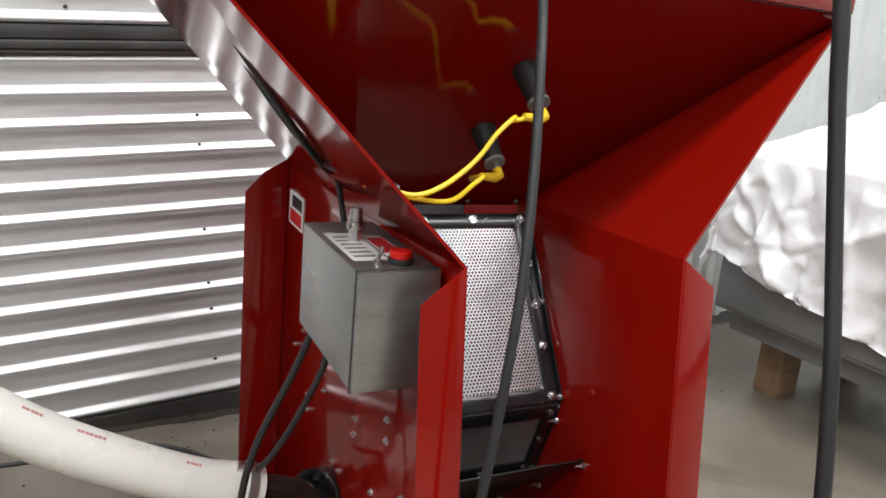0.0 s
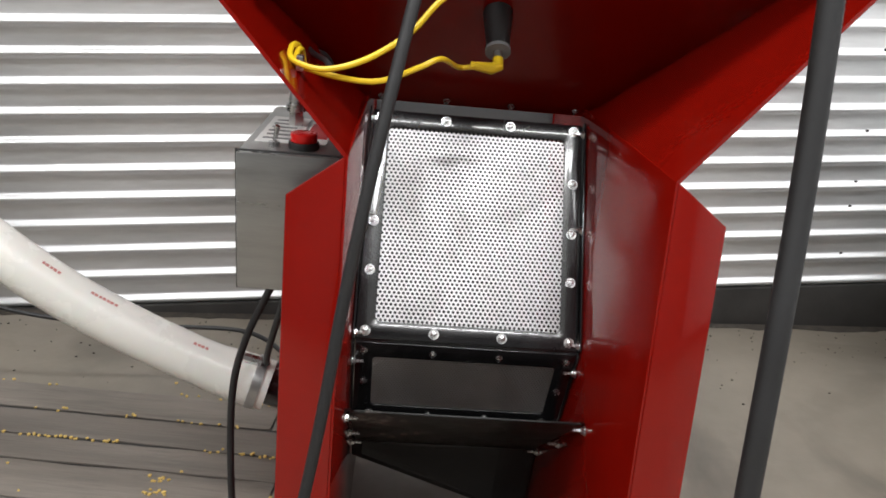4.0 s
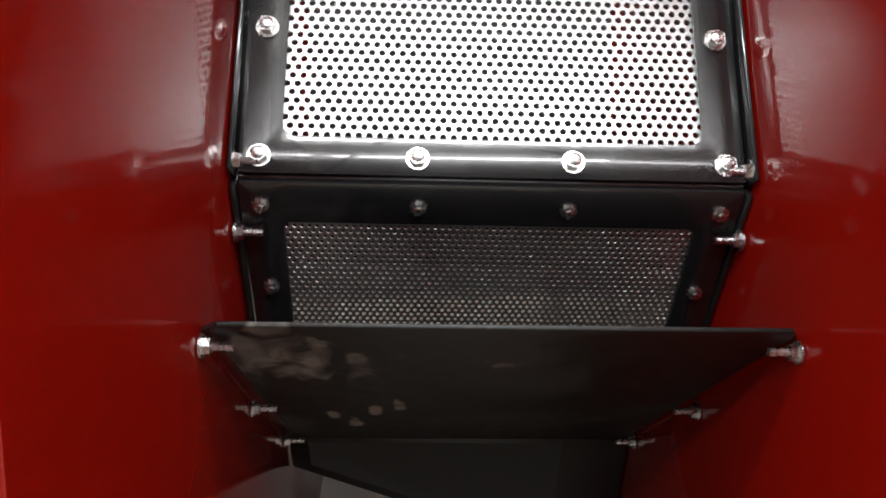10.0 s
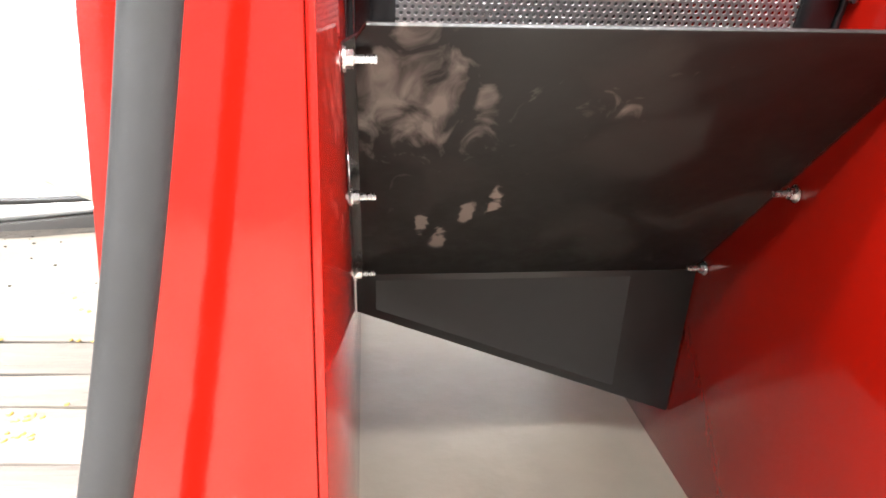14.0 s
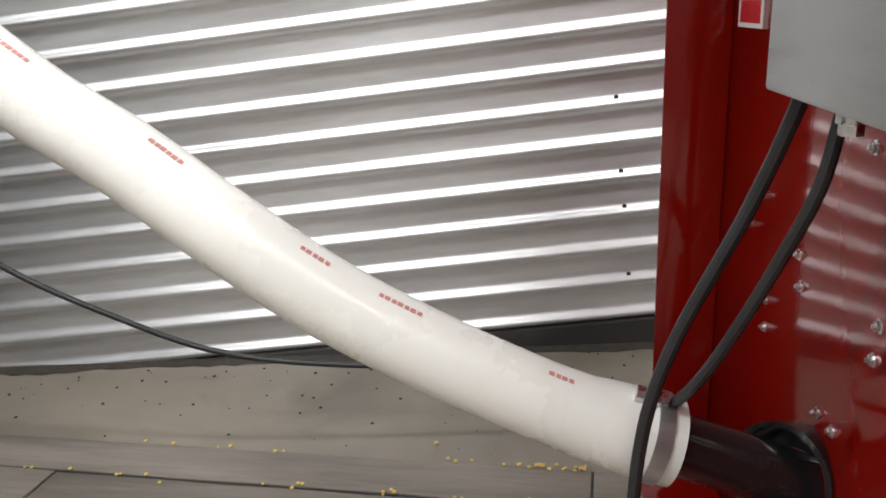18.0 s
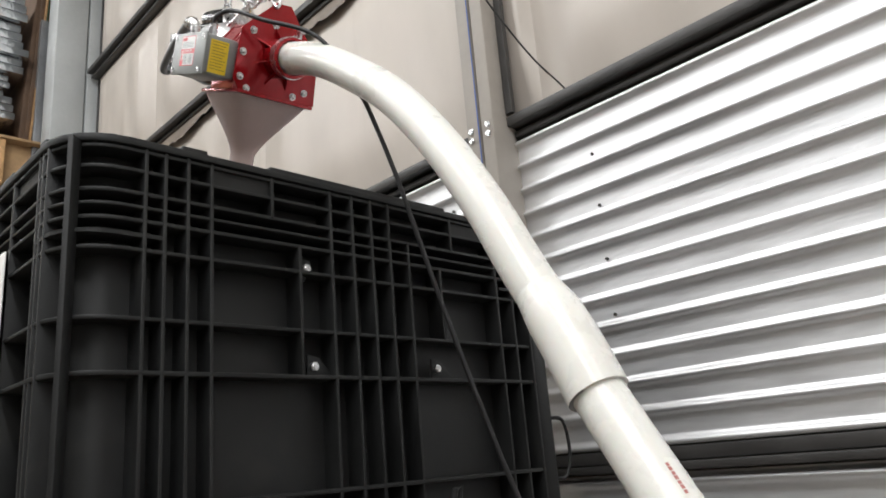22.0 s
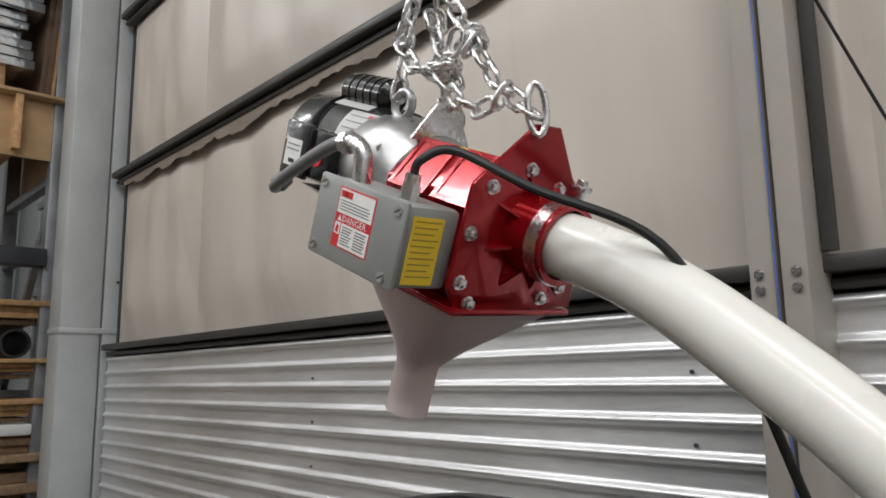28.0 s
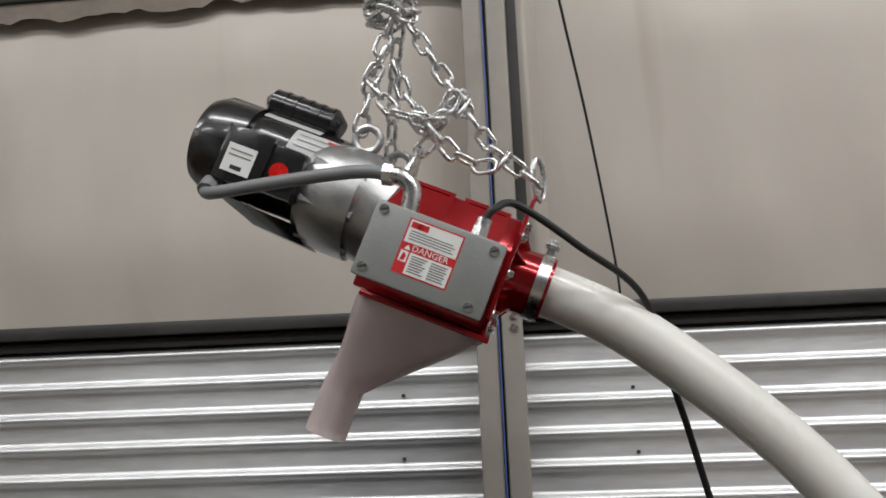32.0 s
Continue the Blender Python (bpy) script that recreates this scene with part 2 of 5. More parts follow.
LABEL_BRN = mat("brown_label_ink", (0.36, 0.24, 0.02), 0.5, 0, 0.05, 30)
LABEL_BLK = mat("black_label_ink", (0.02, 0.02, 0.02), 0.5, 0, 0.05, 30)
LABEL_GRN = mat("green_label_ink", (0.03, 0.16, 0.06), 0.5, 0, 0.05, 30)
REDPLASTIC = mat("red_plastic", (0.60, 0.01, 0.008), 0.25, 0, 0.05, 30)
DARKSEAL = mat("dark_rubber_seal", (0.03, 0.03, 0.03), 0.6, 0, 0.1, 30)
GREENSHEET = mat("green_board_edge", (0.12, 0.24, 0.17), 0.6, 0, 0.15, 8)
BROWNSHEET = mat("brown_board_edge", (0.13, 0.08, 0.05), 0.7, 0, 0.2, 8)
BLUEWIRE = mat("blue_wire", (0.07, 0.14, 0.42), 0.5)
CEIL = mat("ceiling_liner", (0.80, 0.80, 0.80), 0.5, 0.2, 0.08, 3)

# ---- building helpers ----
class Geo:
    """Collects vertices and faces for one mesh."""

    def __init__(self):
        self.v, self.f = [], []

    def put(self, vs, fs, m=None):
        k = len(self.v)
        self.v += [tuple(m @ Vector(p)) if m is not None else tuple(p) for p in vs]
        self.f += [tuple(i + k for i in f) for f in fs]
        return self

    def box(self, a, b, m=None):
        (x0, y0, z0), (x1, y1, z1) = a, b
        vs = [(x0, y0, z0), (x1, y0, z0), (x1, y1, z0), (x0, y1, z0), (x0, y0, z1), (x1, y0, z1), (x1, y1, z1), (x0, y1, z1)]
        return self.put(vs, [(0, 3, 2, 1), (4, 5, 6, 7), (0, 1, 5, 4), (1, 2, 6, 5), (2, 3, 7, 6), (3, 0, 4, 7)], m)

    def prism(self, poly, off, m=None):
        """A polygon (3D points, one plane) drawn out by the vector off."""
        n = len(poly)
        vs = [tuple(p) for p in poly] + [tuple(Vector(p) + Vector(off)) for p in poly]
        fs = [tuple(range(n))[::-1], tuple(range(n, 2 * n))] + [(i, (i + 1) % n, (i + 1) % n + n, i + n) for i in range(n)]
        return self.put(vs, fs, m)

    def ringed(self, outer, inner, off, m=None):
        """A frame between two loops of the same count, drawn out by off."""
        n = len(outer)
        o = Vector(off)
        vs = [*map(tuple, outer), *map(tuple, inner), *[tuple(Vector(p) + o) for p in outer], *[tuple(Vector(p) + o) for p in inner]]
        fs = []
        for i in range(n):
            j = (i + 1) % n
            fs += [(i, i + n, j + n, j), (i + 2 * n, j + 2 * n, j + 3 * n, i + 3 * n), (i, j, j + 2 * n, i + 2 * n), (i + n, i + 3 * n, j + 3 * n, j + n)]
        return self.put(vs, fs, m)

    def tube(self, pts, r, n=10, caps=True, closed=False, m=None):
        """A round bar along points; r is one radius or one for each point."""
        pts = [Vector(p) for p in pts]
        k = len(pts)
        rs = r if isinstance(r, (list, tuple)) else [r] * k
        vs, fs, up = [], [], None
        for i, p in enumerate(pts):
            if closed:
                d = pts[(i + 1) % k] - pts[i - 1]
            else:
                d = pts[min(i + 1, k - 1)] - pts[max(i - 1, 0)]
            d = d.normalized() if d.length > 1e-9 else Vector((0, 0, 1))
            if up is None:
                up = d.cross(Vector((0, 0, 1)) if abs(d.z) < 0.9 else Vector((1, 0, 0))).normalized()
            else:
                up = (up - d * up.dot(d)).normalized()
            w = d.cross(up)
            for j in range(n):
                a = 2 * math.pi * j / n
                vs.append(tuple(p + rs[i] * (math.cos(a) * up + math.sin(a) * w)))
        for i in range(k if closed else k - 1):
            for j in range(n):
                a, b = i * n + j, i * n + (j + 1) % n
                c, d2 = ((i + 1) % k) * n + (j + 1) % n, ((i + 1) % k) * n + j
                fs.append((a, b, c, d2))
        if caps and not closed:
            fs += [tuple(range(n))[::-1], tuple(range((k - 1) * n, k * n))]
        return self.put(vs, fs, m)

    def cyl(self, p, q, r, n=16, r2=None, m=None):
        return self.tube([p, q], [r, r if r2 is None else r2], n, True, False, m)

    def pipe(self, p, q, r, ri, n=24, m=None):
        """A hollow straight pipe."""
        p, q = Vector(p), Vector(q)
        d = (q - p).normalized()
        u = d.cross(Vector((0, 0, 1)) if abs(d.z) < 0.9 else Vector((1, 0, 0))).normalized()
        w = d.cross(u)
        vs, fs = [], []
        for c, rad in ((p, r), (q, r), (q, ri), (p, ri)):
            vs += [tuple(c + rad * (math.cos(2 * math.pi * j / n) * u + math.sin(2 * math.pi * j / n) * w)) for j in range(n)]
        for i in range(4):
            for j in range(n):
                fs.append((i * n + j, i * n + (j + 1) % n, ((i + 1) % 4) * n + (j + 1) % n, ((i + 1) % 4) * n + j))
        return self.put(vs, fs, m)

    def ball(self, c, r, n=10, sz=1.0):
        c = Vector(c)
        k = n // 2
        vs = [tuple(c + Vector((r * math.sin(math.pi * i / k) * math.cos(2 * math.pi * j / n), r * math.sin(math.pi * i / k) * math.sin(2 * math.pi * j / n), sz * r * math.cos(math.pi * i / k)))) for i in range(k + 1) for j in range(n)]
        fs = [(i * n + j, (i + 1) * n + j, (i + 1) * n + (j + 1) % n, i * n + (j + 1) % n) for i in range(k) for j in range(n)]
        return self.put(vs, fs)

    def sheet(self, a, b, c, d):
        return self.put([a, b, c, d], [(0, 1, 2, 3)])

    def mesh(self, name, material, bevel=0.0, seg=2, smooth=False, angle=35):
        me = bpy.data.meshes.new(name)
        me.from_pydata(self.v, [], self.f)
        bm = bmesh.new()
        bm.from_mesh(me)
        bmesh.ops.remove_doubles(bm, verts=bm.verts, dist=1e-6)
        bmesh.ops.recalc_face_normals(bm, faces=bm.faces)
        if bevel:
            es = [e for e in bm.edges if len(e.link_faces) == 2 and e.calc_face_angle(0) > radians(25)]
            bmesh.ops.bevel(bm, geom=es, offset=bevel, offset_type="OFFSET", segments=seg, profile=0.5, affect="EDGES", clamp_overlap=True)
        if smooth or bevel:
            for f in bm.faces:
                f.smooth = True
            for e in bm.edges:
                e.smooth = not (len(e.link_faces) == 2 and e.calc_face_angle(0) > radians(angle))
        bm.to_mesh(me)
        bm.free()
        me.materials.append(material)
        return me


def part(name, geo, material, parent=None, label="", bevel=0.0, smooth=False, seg=2, angle=35):
    """One mesh object, under a thing or under a part; geo is a Geo or a mesh to share."""
    me = geo if isinstance(geo, bpy.types.Mesh) else geo.mesh(name, material, bevel, seg, smooth, angle)
    ob = new(name, me)
    ob.parent = parent
    return tagged(ob, label)


def thing(name, label, category, m=None, group="", kind=""):
    ob = new(name)
    ob.empty_display_size = 0.05
    if m is not None:
        ob.matrix_basis = m
    return tagged(ob, label, category, group, kind)


def solid(name, geo, material, label, category, group="", kind="", **kw):
    return tagged(part(name, geo, material, None, "", **kw), label, category, group, kind)


def frame_to(p, x, z):
    """A matrix at p with local x along x and local z near z."""
    x = Vector(x).normalized()
    z = Vector(z)
    z = (z - x * z.dot(x)).normalized()
    y = z.cross(x)
    m = Matrix((x, y, z)).transposed().to_4x4()
    m.translation = Vector(p)
    return m


def aim(p, d):
    """A matrix at p whose local z points along d."""
    m = Vector(d).to_track_quat("Z", "Y").to_matrix().to_4x4()
    m.translation = Vector(p)
    return m


def spline(pts, per=8):
    """A smooth line through points (Catmull-Rom)."""
    P = [Vector(p) for p in pts]
    P = [2 * P[0] - P[1]] + P + [2 * P[-1] - P[-2]]
    out = []
    for i in range(1, len(P) - 2):
        for k in range(per):
            t = k / per
            a, b, c, d = P[i - 1], P[i], P[i + 1], P[i + 2]
            out.append(0.5 * (2 * b + (c - a) * t + (2 * a - 5 * b + 4 * c - d) * t * t + (3 * b - a - 3 * c + d) * t ** 3))
    return out + [P[-2]]


def bolt_mesh(head=0.0056, h=0.0045, washer=0.0075, shank=0.0, nut=False, dome=True):
    g = Geo()
    g.cyl((0, 0, 0), (0, 0, 0.0014), washer, 14)
    g.cyl((0, 0, 0.0014), (0, 0, 0.0014 + h), head, 6)
    if dome:
        g.cyl((0, 0, 0.0014 + h), (0, 0, 0.0022 + h), head * 0.8, 10, head * 0.5)
    if shank:
        g.cyl((0, 0, 0.0014 + h), (0, 0, 0.0014 + h + shank), head * 0.5, 8)
    return g.mesh("bolt", ZINC, smooth=True, angle=30)


def glyphs(name, text, m, size, material, parent, align="CENTER"):
    """Flat lettering with the built-in font, turned into a mesh at the matrix m."""
    cu = bpy.data.curves.new(name, "FONT")
    cu.body, cu.size, cu.align_x, cu.align_y = text, size, align, "CENTER"
    cu.resolution_u = 2
    tmp = bpy.data.objects.new(name, cu)
    scene.collection.objects.link(tmp)
    dg = bpy.context.evaluated_depsgraph_get()
    me = bpy.data.meshes.new_from_object(tmp.evaluated_get(dg))
    bpy.data.objects.remove(tmp)
    me.transform(m)
    me.materials.clear()
    me.materials.append(material)
    ob = new(name, me)
    ob.parent = parent
    return ob

# ---- the hall ----
WY = 1.027           # face of the long wall
RIB = 0.0705         # height of one corrugation
G1, G2, G3 = 0.985, 1.898, 2.826  # tops of the lower and of the upper sheet, next girt
FM = pose(0, 0, 0.035, 0, 3.3, 0)   # the floor falls towards the desk
XL, XR = -5.40, 1.50     # ends of the long wall
CEILZ = 6.0


def corrugated(x0, x1, z0, z1, y, phase=0.0):
    """A corrugated liner sheet with level ribs, about 0.7 mm thick, on the long wall."""
    g = Geo()
    prof = []
    k0 = int(math.floor((z0 - phase) / RIB)) - 1
    for k in range(k0, k0 + int((z1 - z0) / RIB) + 4):
        b = phase + k * RIB
        for s, d in ((0.00, 0.0), (0.25, 0.0006), (0.50, 0.0006), (0.57, 0.003), (0.63, 0.009), (0.68, 0.0128), (0.74, 0.0140), (0.79, 0.0128), (0.85, 0.0072), (0.90, 0.0024), (0.96, 0.0003)):
            z = b + s * RIB
            if z0 <= z <= z1:
                prof.append((y - d, z))
    xs = [x0 + (x1 - x0) * i / 10 for i in range(11)]
    n = len(prof)
    vs = [(x, py + 0.0012 * math.sin(x * 3 + pz * 5), pz) for x in xs for py, pz in prof]
    fs = [(i * n + j, (i + 1) * n + j, (i + 1) * n + j + 1, i * n + j + 1) for i in range(10) for j in range(n - 1)]
    g.put(vs, fs)
    return g


floor_geo = Geo().box((-14, -9, -0.12), (7, WY + 0.3, 0))
floor = solid("floor", floor_geo, CONCRETE, "stained brown-grey concrete warehouse floor", "floor", kind="structure")
floor.matrix_basis = FM
ceiling = solid("ceiling", Geo().box((-14, -9, CEILZ), (7, 8, CEILZ + 0.1)), CEIL, "pale metal warehouse ceiling", "ceiling", kind="structure")
wall_back = thing("wall_back", "metal building wall with corrugated liner and cream insulation", "wall", kind="structure")
part("wall_core", Geo().box((XL, WY + 0.06, 0), (XR, WY + 0.25, CEILZ)), POST, wall_back)
# corrugated liner sheets with lapped joints
joints = [XL, -1.84, 0.62, XR]
for a, b in zip(joints, joints[1:]):
    part("liner_sheet", corrugated(a, b, 0.072, G1, WY, 0.0557), STEEL, wall_back, smooth=True, angle=60)
    part("liner_sheet", corrugated(a, b, G1 + 0.045, G2, WY, 0.070), STEEL, wall_back, smooth=True, angle=60)
part("base_angle", Geo().box((XL, WY - 0.02, -0.12), (XR, WY + 0.03, 0.096)), GIRT, wall_back, "dark base angle at the floor", bevel=0.004)
part("girt", Geo().box((XL, WY - 0.008, G1 + 0.012), (XR, WY + 0.05, G1 + 0.043)).box((XL, WY - 0.03, G1 - 0.008), (XR, WY + 0.01, G1 + 0.01)), GIRT, wall_back, "dark steel girt", bevel=0.003)
# girts, insulation bays and posts over the liner
for gz in (G2, G3, 3.754, 4.682):
    part("girt", Geo().box((XL, WY - 0.012, gz + 0.006), (XR, WY + 0.05, gz + 0.026)).box((XL, WY - 0.04, gz + 0.034), (XR, WY + 0.05, gz + 0.064)), GIRT, wall_back, "dark steel girt under the insulation", bevel=0.004)


def vinyl_bay(x0, x1, z0, z1, seed):
    """One bay of slack insulation facing, bulging between the girts."""
    g = Geo()
    nx, nz = 24, 14
    rnd = random.Random(seed)
    ph = [rnd.uniform(0, 6.28) for _ in range(5)]
    vs = []
    for i in range(nx + 1):
        for j in range(nz + 1):
            s, t = i / nx, j / nz
            edge = min(1, 6 * s, 6 * (1 - s)) * min(1, 5 * t, 5 * (1 - t))
            x = x0 + (x1 - x0) * s
            w = 0.006 * math.sin(x * 9 + ph[0]) + 0.005 * math.sin(x * 21 + ph[1] + 3 * t) + 0.006 * math.sin(x * 4 + t * 5 + ph[2])
            crease = 0.006 * math.sin(x * 48 + ph[3]) * max(0, 1 - 5 * (1 - s)) * (1 - 0.6 * t)
            vs.append((x, WY + 0.035 - 0.030 * edge + (w + crease) * edge, z0 + (z1 - z0) * t))
    fs = [(i * (nz + 1) + j, (i + 1) * (nz + 1) + j, (i + 1) * (nz + 1) + j + 1, i * (nz + 1) + j + 1) for i in range(nx) for j in range(nz)]
    return g.put(vs, fs)


levels = [G2 + 0.066, G3, G3 + 0.066, 3.754, 3.754 + 0.066, 4.682, 4.682 + 0.066, CEILZ]
bays = [XL + 0.05, -4.4, -3.2, -1.863, -1.678, -0.6, 0.6, XR]
sd = 0
for k in range(0, 8, 2):
    for a, b in zip(bays, bays[1:]):
        sd += 1
        part("insulation_bay", vinyl_bay(a, b, levels[k], levels[k + 1], sd), VINYL, wall_back, "cream vinyl insulation facing, slack and stained", smooth=True, angle=80)
# torn tan strip along the lower edge of the third girt
g = Geo()
rnd = random.Random(4)
top, bot = [], []
x = XL + 0.1
while x < -1.0:
    top.append((x, WY - 0.004, G3 + 0.005))
    bot.append((x, WY - 0.005, G3 - 0.018 - 0.05 * abs(noise.noise((x * 2.1, 0.3, 0))) - 0.022 * rnd.random()))
    x += 0.035
n = len(top)
g.put(top + bot, [(i, i + 1, n + i + 1, n + i) for i in range(n - 1)])
part("torn_facing", g, TAPE, wall_back, "torn tan facing strip below a girt")

# beige double post in the long wall
post = thing("wall_post", "beige double-channel steel wall post with bolted splice", "post", pose(-1.808, WY - 0.05, 0), kind="structure")
for s in (-1, 1):
    part("channel", Geo().box((s * 0.028 - 0.0235, -0.05, 0), (s * 0.028 + 0.0235, 0.05, CEILZ)), POST, post, bevel=0.006)
part("seam", Geo().box((-0.005, -0.02, 0), (0.005, 0.05, CEILZ)), GIRT, post)
# thin dark strip along the post above the liner
part("side_strip", Geo().box((0.054, 0.005, G2 + 0.07), (0.078, 0.02, CEILZ)), GIRT, post, "thin dark strip beside the post")
PB = bolt_mesh(0.007, 0.005, 0.009, dome=False)
for s in (-1, 1):
    for z in (G2 + 0.034, G2 + 0.007):
        ob = part("bolt", PB, GIRT, post)
        ob.matrix_basis = aim((s * 0.032, -0.051, z), (0, -1, 0))
wire = solid("blue_wire", Geo().tube([(-1.811, WY - 0.105, CEILZ), (-1.814, WY - 0.104, 3), (-1.810, WY - 0.103, 2.3), (-1.808, WY - 0.102, 0.3)], 0.0017, 6), BLUEWIRE, "thin blue wire down the wall post", "wire", smooth=True)
cab = solid("wall_cable", Geo().tube(spline([(-1.80, 0.10, 3.3), (-1.70, 0.45, 2.62), (-1.615, 0.68, 2.27), (-1.56, 0.85, 2.04), (-1.535, 0.97, 1.95)]), 0.0026, 6), CABLE, "thin black cable slung down to the wall girt", "cable", smooth=True)
# grey corner column
colm = thing("corner_column", "grey painted steel corner column with a splice plate", "column", pose(-5.44, 0.975, 0), kind="structure")
part("channel", Geo().box((-0.20, -0.185, 0), (0.0, 0.018, CEILZ)), COLUMN, colm, bevel=0.010)
part("channel", Geo().box((-0.20, 0.026, 0), (0.004, 0.150, CEILZ)), COLUMN, colm, bevel=0.010)
part("splice_plate", Geo().box((-0.2, -0.190, 2.02), (0.008, 0.145, 2.05)), COLUMN, colm, bevel=0.003)
part("dark_edge", Geo().box((0.0, 0.10, 0), (0.035, 0.152, CEILZ)), GIRT, colm)
for z in (1.2, 1.65, 2.3, 2.9):
    part("bolt", Geo().cyl((0.004, 0.09, z), (0.010, 0.09, z), 0.008, 6), GIRT, colm)
# right end: pale wall with standing ribs and a white trim
right = thing("wall_right", "pale metal wall with standing ribs beside the liner", "wall", kind="structure")
g = Geo()
xs, k = [], 0
prof = []
x = XR + 0.04
while x < 4.6:
    for s, d in ((0, 0), (0.055, 0), (0.07, 0.018), (0.095, 0.018), (0.11, 0)):
        prof.append((x + s, WY + 0.02 - d))
    x += 0.125
n = len(prof)
g.put([(a, b, 0.0) for a, b in prof] + [(a, b, CEILZ) for a, b in prof], [(i, i + 1, n + i + 1, n + i) for i in range(n - 1)])
part("ribbed_sheet", g, LINER_V, right)
part("corner_trim", Geo().box((XR - 0.03, WY - 0.10, 0), (XR + 0.05, WY + 0.04, CEILZ)), LINER_V, right, "white corner trim", bevel=0.006)
# far left: pale ribbed wall behind the racks, and closing walls
far = thing("wall_far", "pale ribbed metal wall behind the storage racks", "wall", kind="structure")
g = Geo()
prof = []
y = -9.0
while y < 8.0:
    for s, d in ((0, 0), (0.10, 0), (0.125, 0.03), (0.17, 0.03), (0.195, 0)):
        prof.append((y + s, -8.6 + d))
    y += 0.24
n = len(prof)
g.put([(b, a, 0.0) for a, b in prof] + [(b, a, CEILZ) for a, b in prof], [(i, i + 1, n + i + 1, n + i) for i in range(n - 1)])
part("ribbed_sheet", g, LINER_V, far)
part("wall_core", Geo().box((-8.9, -9, 0), (-8.65, 8, CEILZ)), POST, far)
# added unseen walls: the dark front dims reflections, the pale side bounces light
solid("wall_front", Geo().box((-14, -9.2, 0), (7, -9, CEILZ)), FRONTW, "unseen dark grey wall closing the hall, dims reflections", "wall", kind="structure")
solid("wall_side", Geo().box((4.6, -9, 0), (4.8, WY + 0.3, CEILZ)), CEIL, "unseen pale wall closing the hall side, bounces light", "wall", kind="structure")
solid("wall_beyond", Geo().box((-8.7, 5.0, 0), (XL, 5.2, CEILZ)), LINER_V, "plain pale wall beyond the corner column", "wall", kind="structure")
# screws in the liner
SCR = Geo().cyl((0, 0, 0), (0, 0, 0.004), 0.0045, 8).mesh("screw", GIRT, smooth=True)
zc = [0.190 + k * RIB for k in (0, 2, 3, 5, 8, 9)]
zd = [1.769 - 2 * k * RIB for k in range(6)]
for xcol, zz in ((-0.14, zc), (1.25, zc), (-1.625, [0.331, 0.472, 0.613, 0.754]), (-1.52, zd), (-2.04, zd), (-3.415, zd), (-0.4, zd), (0.8, zd)):
    for z in zz:
        ob = part("screw", SCR, GIRT, wall_back)
        ob.matrix_basis = aim((xcol + random.uniform(-.004, .004), WY - 0.001, z), (0, -1, 0))
# worn planks let into the floor
rnd = random.Random(9)
PLM = FM @ pose(-0.60, 0.53, 0, 0, 0, -9)
pl = thing("floor_planks", "worn grey wooden planks let into the concrete", "planks", PLM, kind="structure")
part("plank_bed", Geo().box((-2.0, -0.38, 0.0005), (0.365, 0.084, 0.0012)), GIRT, pl, "dark dirt between the planks")
for y0, y1 in ((-0.006, 0.081), (-0.093, -0.012), (-0.167, -0.099), (-0.268, -0.172), (-0.375, -0.274)):
    xa = -2.0
    while xa < 0.33:
        xb = min(xa + rnd.uniform(0.9, 1.6), 0.365)
        ya, yb = y0 + rnd.uniform(-0.001, 0.002), y1 - rnd.uniform(-0.001, 0.002)
        n = 12
        up = [(xa + 0.002 + (xb - xa - 0.004) * i / n, yb + rnd.gauss(0, 0.0012), 0.001) for i in range(n + 1)]
        dn = [(xa + 0.002 + (xb - xa - 0.004) * i / n, ya + rnd.gauss(0, 0.0012), 0.001) for i in range(n + 1)]
        part("plank", Geo().prism(dn + up[::-1], (0, 0, 0.0035 + 0.002 * rnd.random())), PLANK, pl, bevel=0.0012)
        xa = xb
g = Geo()


def seed_at(x, y):
    r = rnd.uniform(0.0026, 0.0044)
    p = PLM @ Vector((x, y, 0.0055 + r * 0.4))
    g.ball(p, r, 6, rnd.uniform(0.5, 0.75))


for row, cl in ((-0.096, ((-0.12, 0.05, 16), (0.02, 0.02, 6), (-0.45, 0.12, 14), (0.25, 0.03, 10), (0.33, 0.02, 5))), (-0.009, ((0.18, 0.03, 9), (0.02, 0.005, 4), (0.36, 0.02, 4), (-0.5, 0.2, 10))), (0.083, ((0.23, 0.04, 14), (0.10, 0.01, 3), (-0.3, 0.1, 6), (0.3, 0.01, 5))), (-0.19, ((0.16, 0.012, 12), (-0.2, 0.1, 4))), (-0.225, ((0.155, 0.012, 12),))):
    for cx, sg_, cnt in cl:
        for _ in range(cnt):
            seed_at(rnd.gauss(cx, sg_), row + rnd.gauss(0, 0.0035 if row > -0.15 else 0.005))
for _ in range(16):
    seed_at(rnd.uniform(-1.2, 0.4), rnd.uniform(-0.3, 0.25))
solid("spilled_seed", g, SEED, "yellow seed spilled along the plank joints", "seed", kind="stuff", smooth=True)
# dirt swept against the foot of the wall, and crumbs on the concrete
g = Geo()
edge = [(-5.4 + 0.03 * i, WY - 0.022 - 0.012 - 0.03 * abs(noise.noise((i * 0.13, 1.7, 0))) - 0.012 * rnd.random()) for i in range(230)]
n = len(edge)
g.put([(x, WY - 0.019, 0.004) for x, y in edge] + [(x, y, 0.0008) for x, y in edge], [(i, i + 1, n + i + 1, n + i) for i in range(n - 1)])
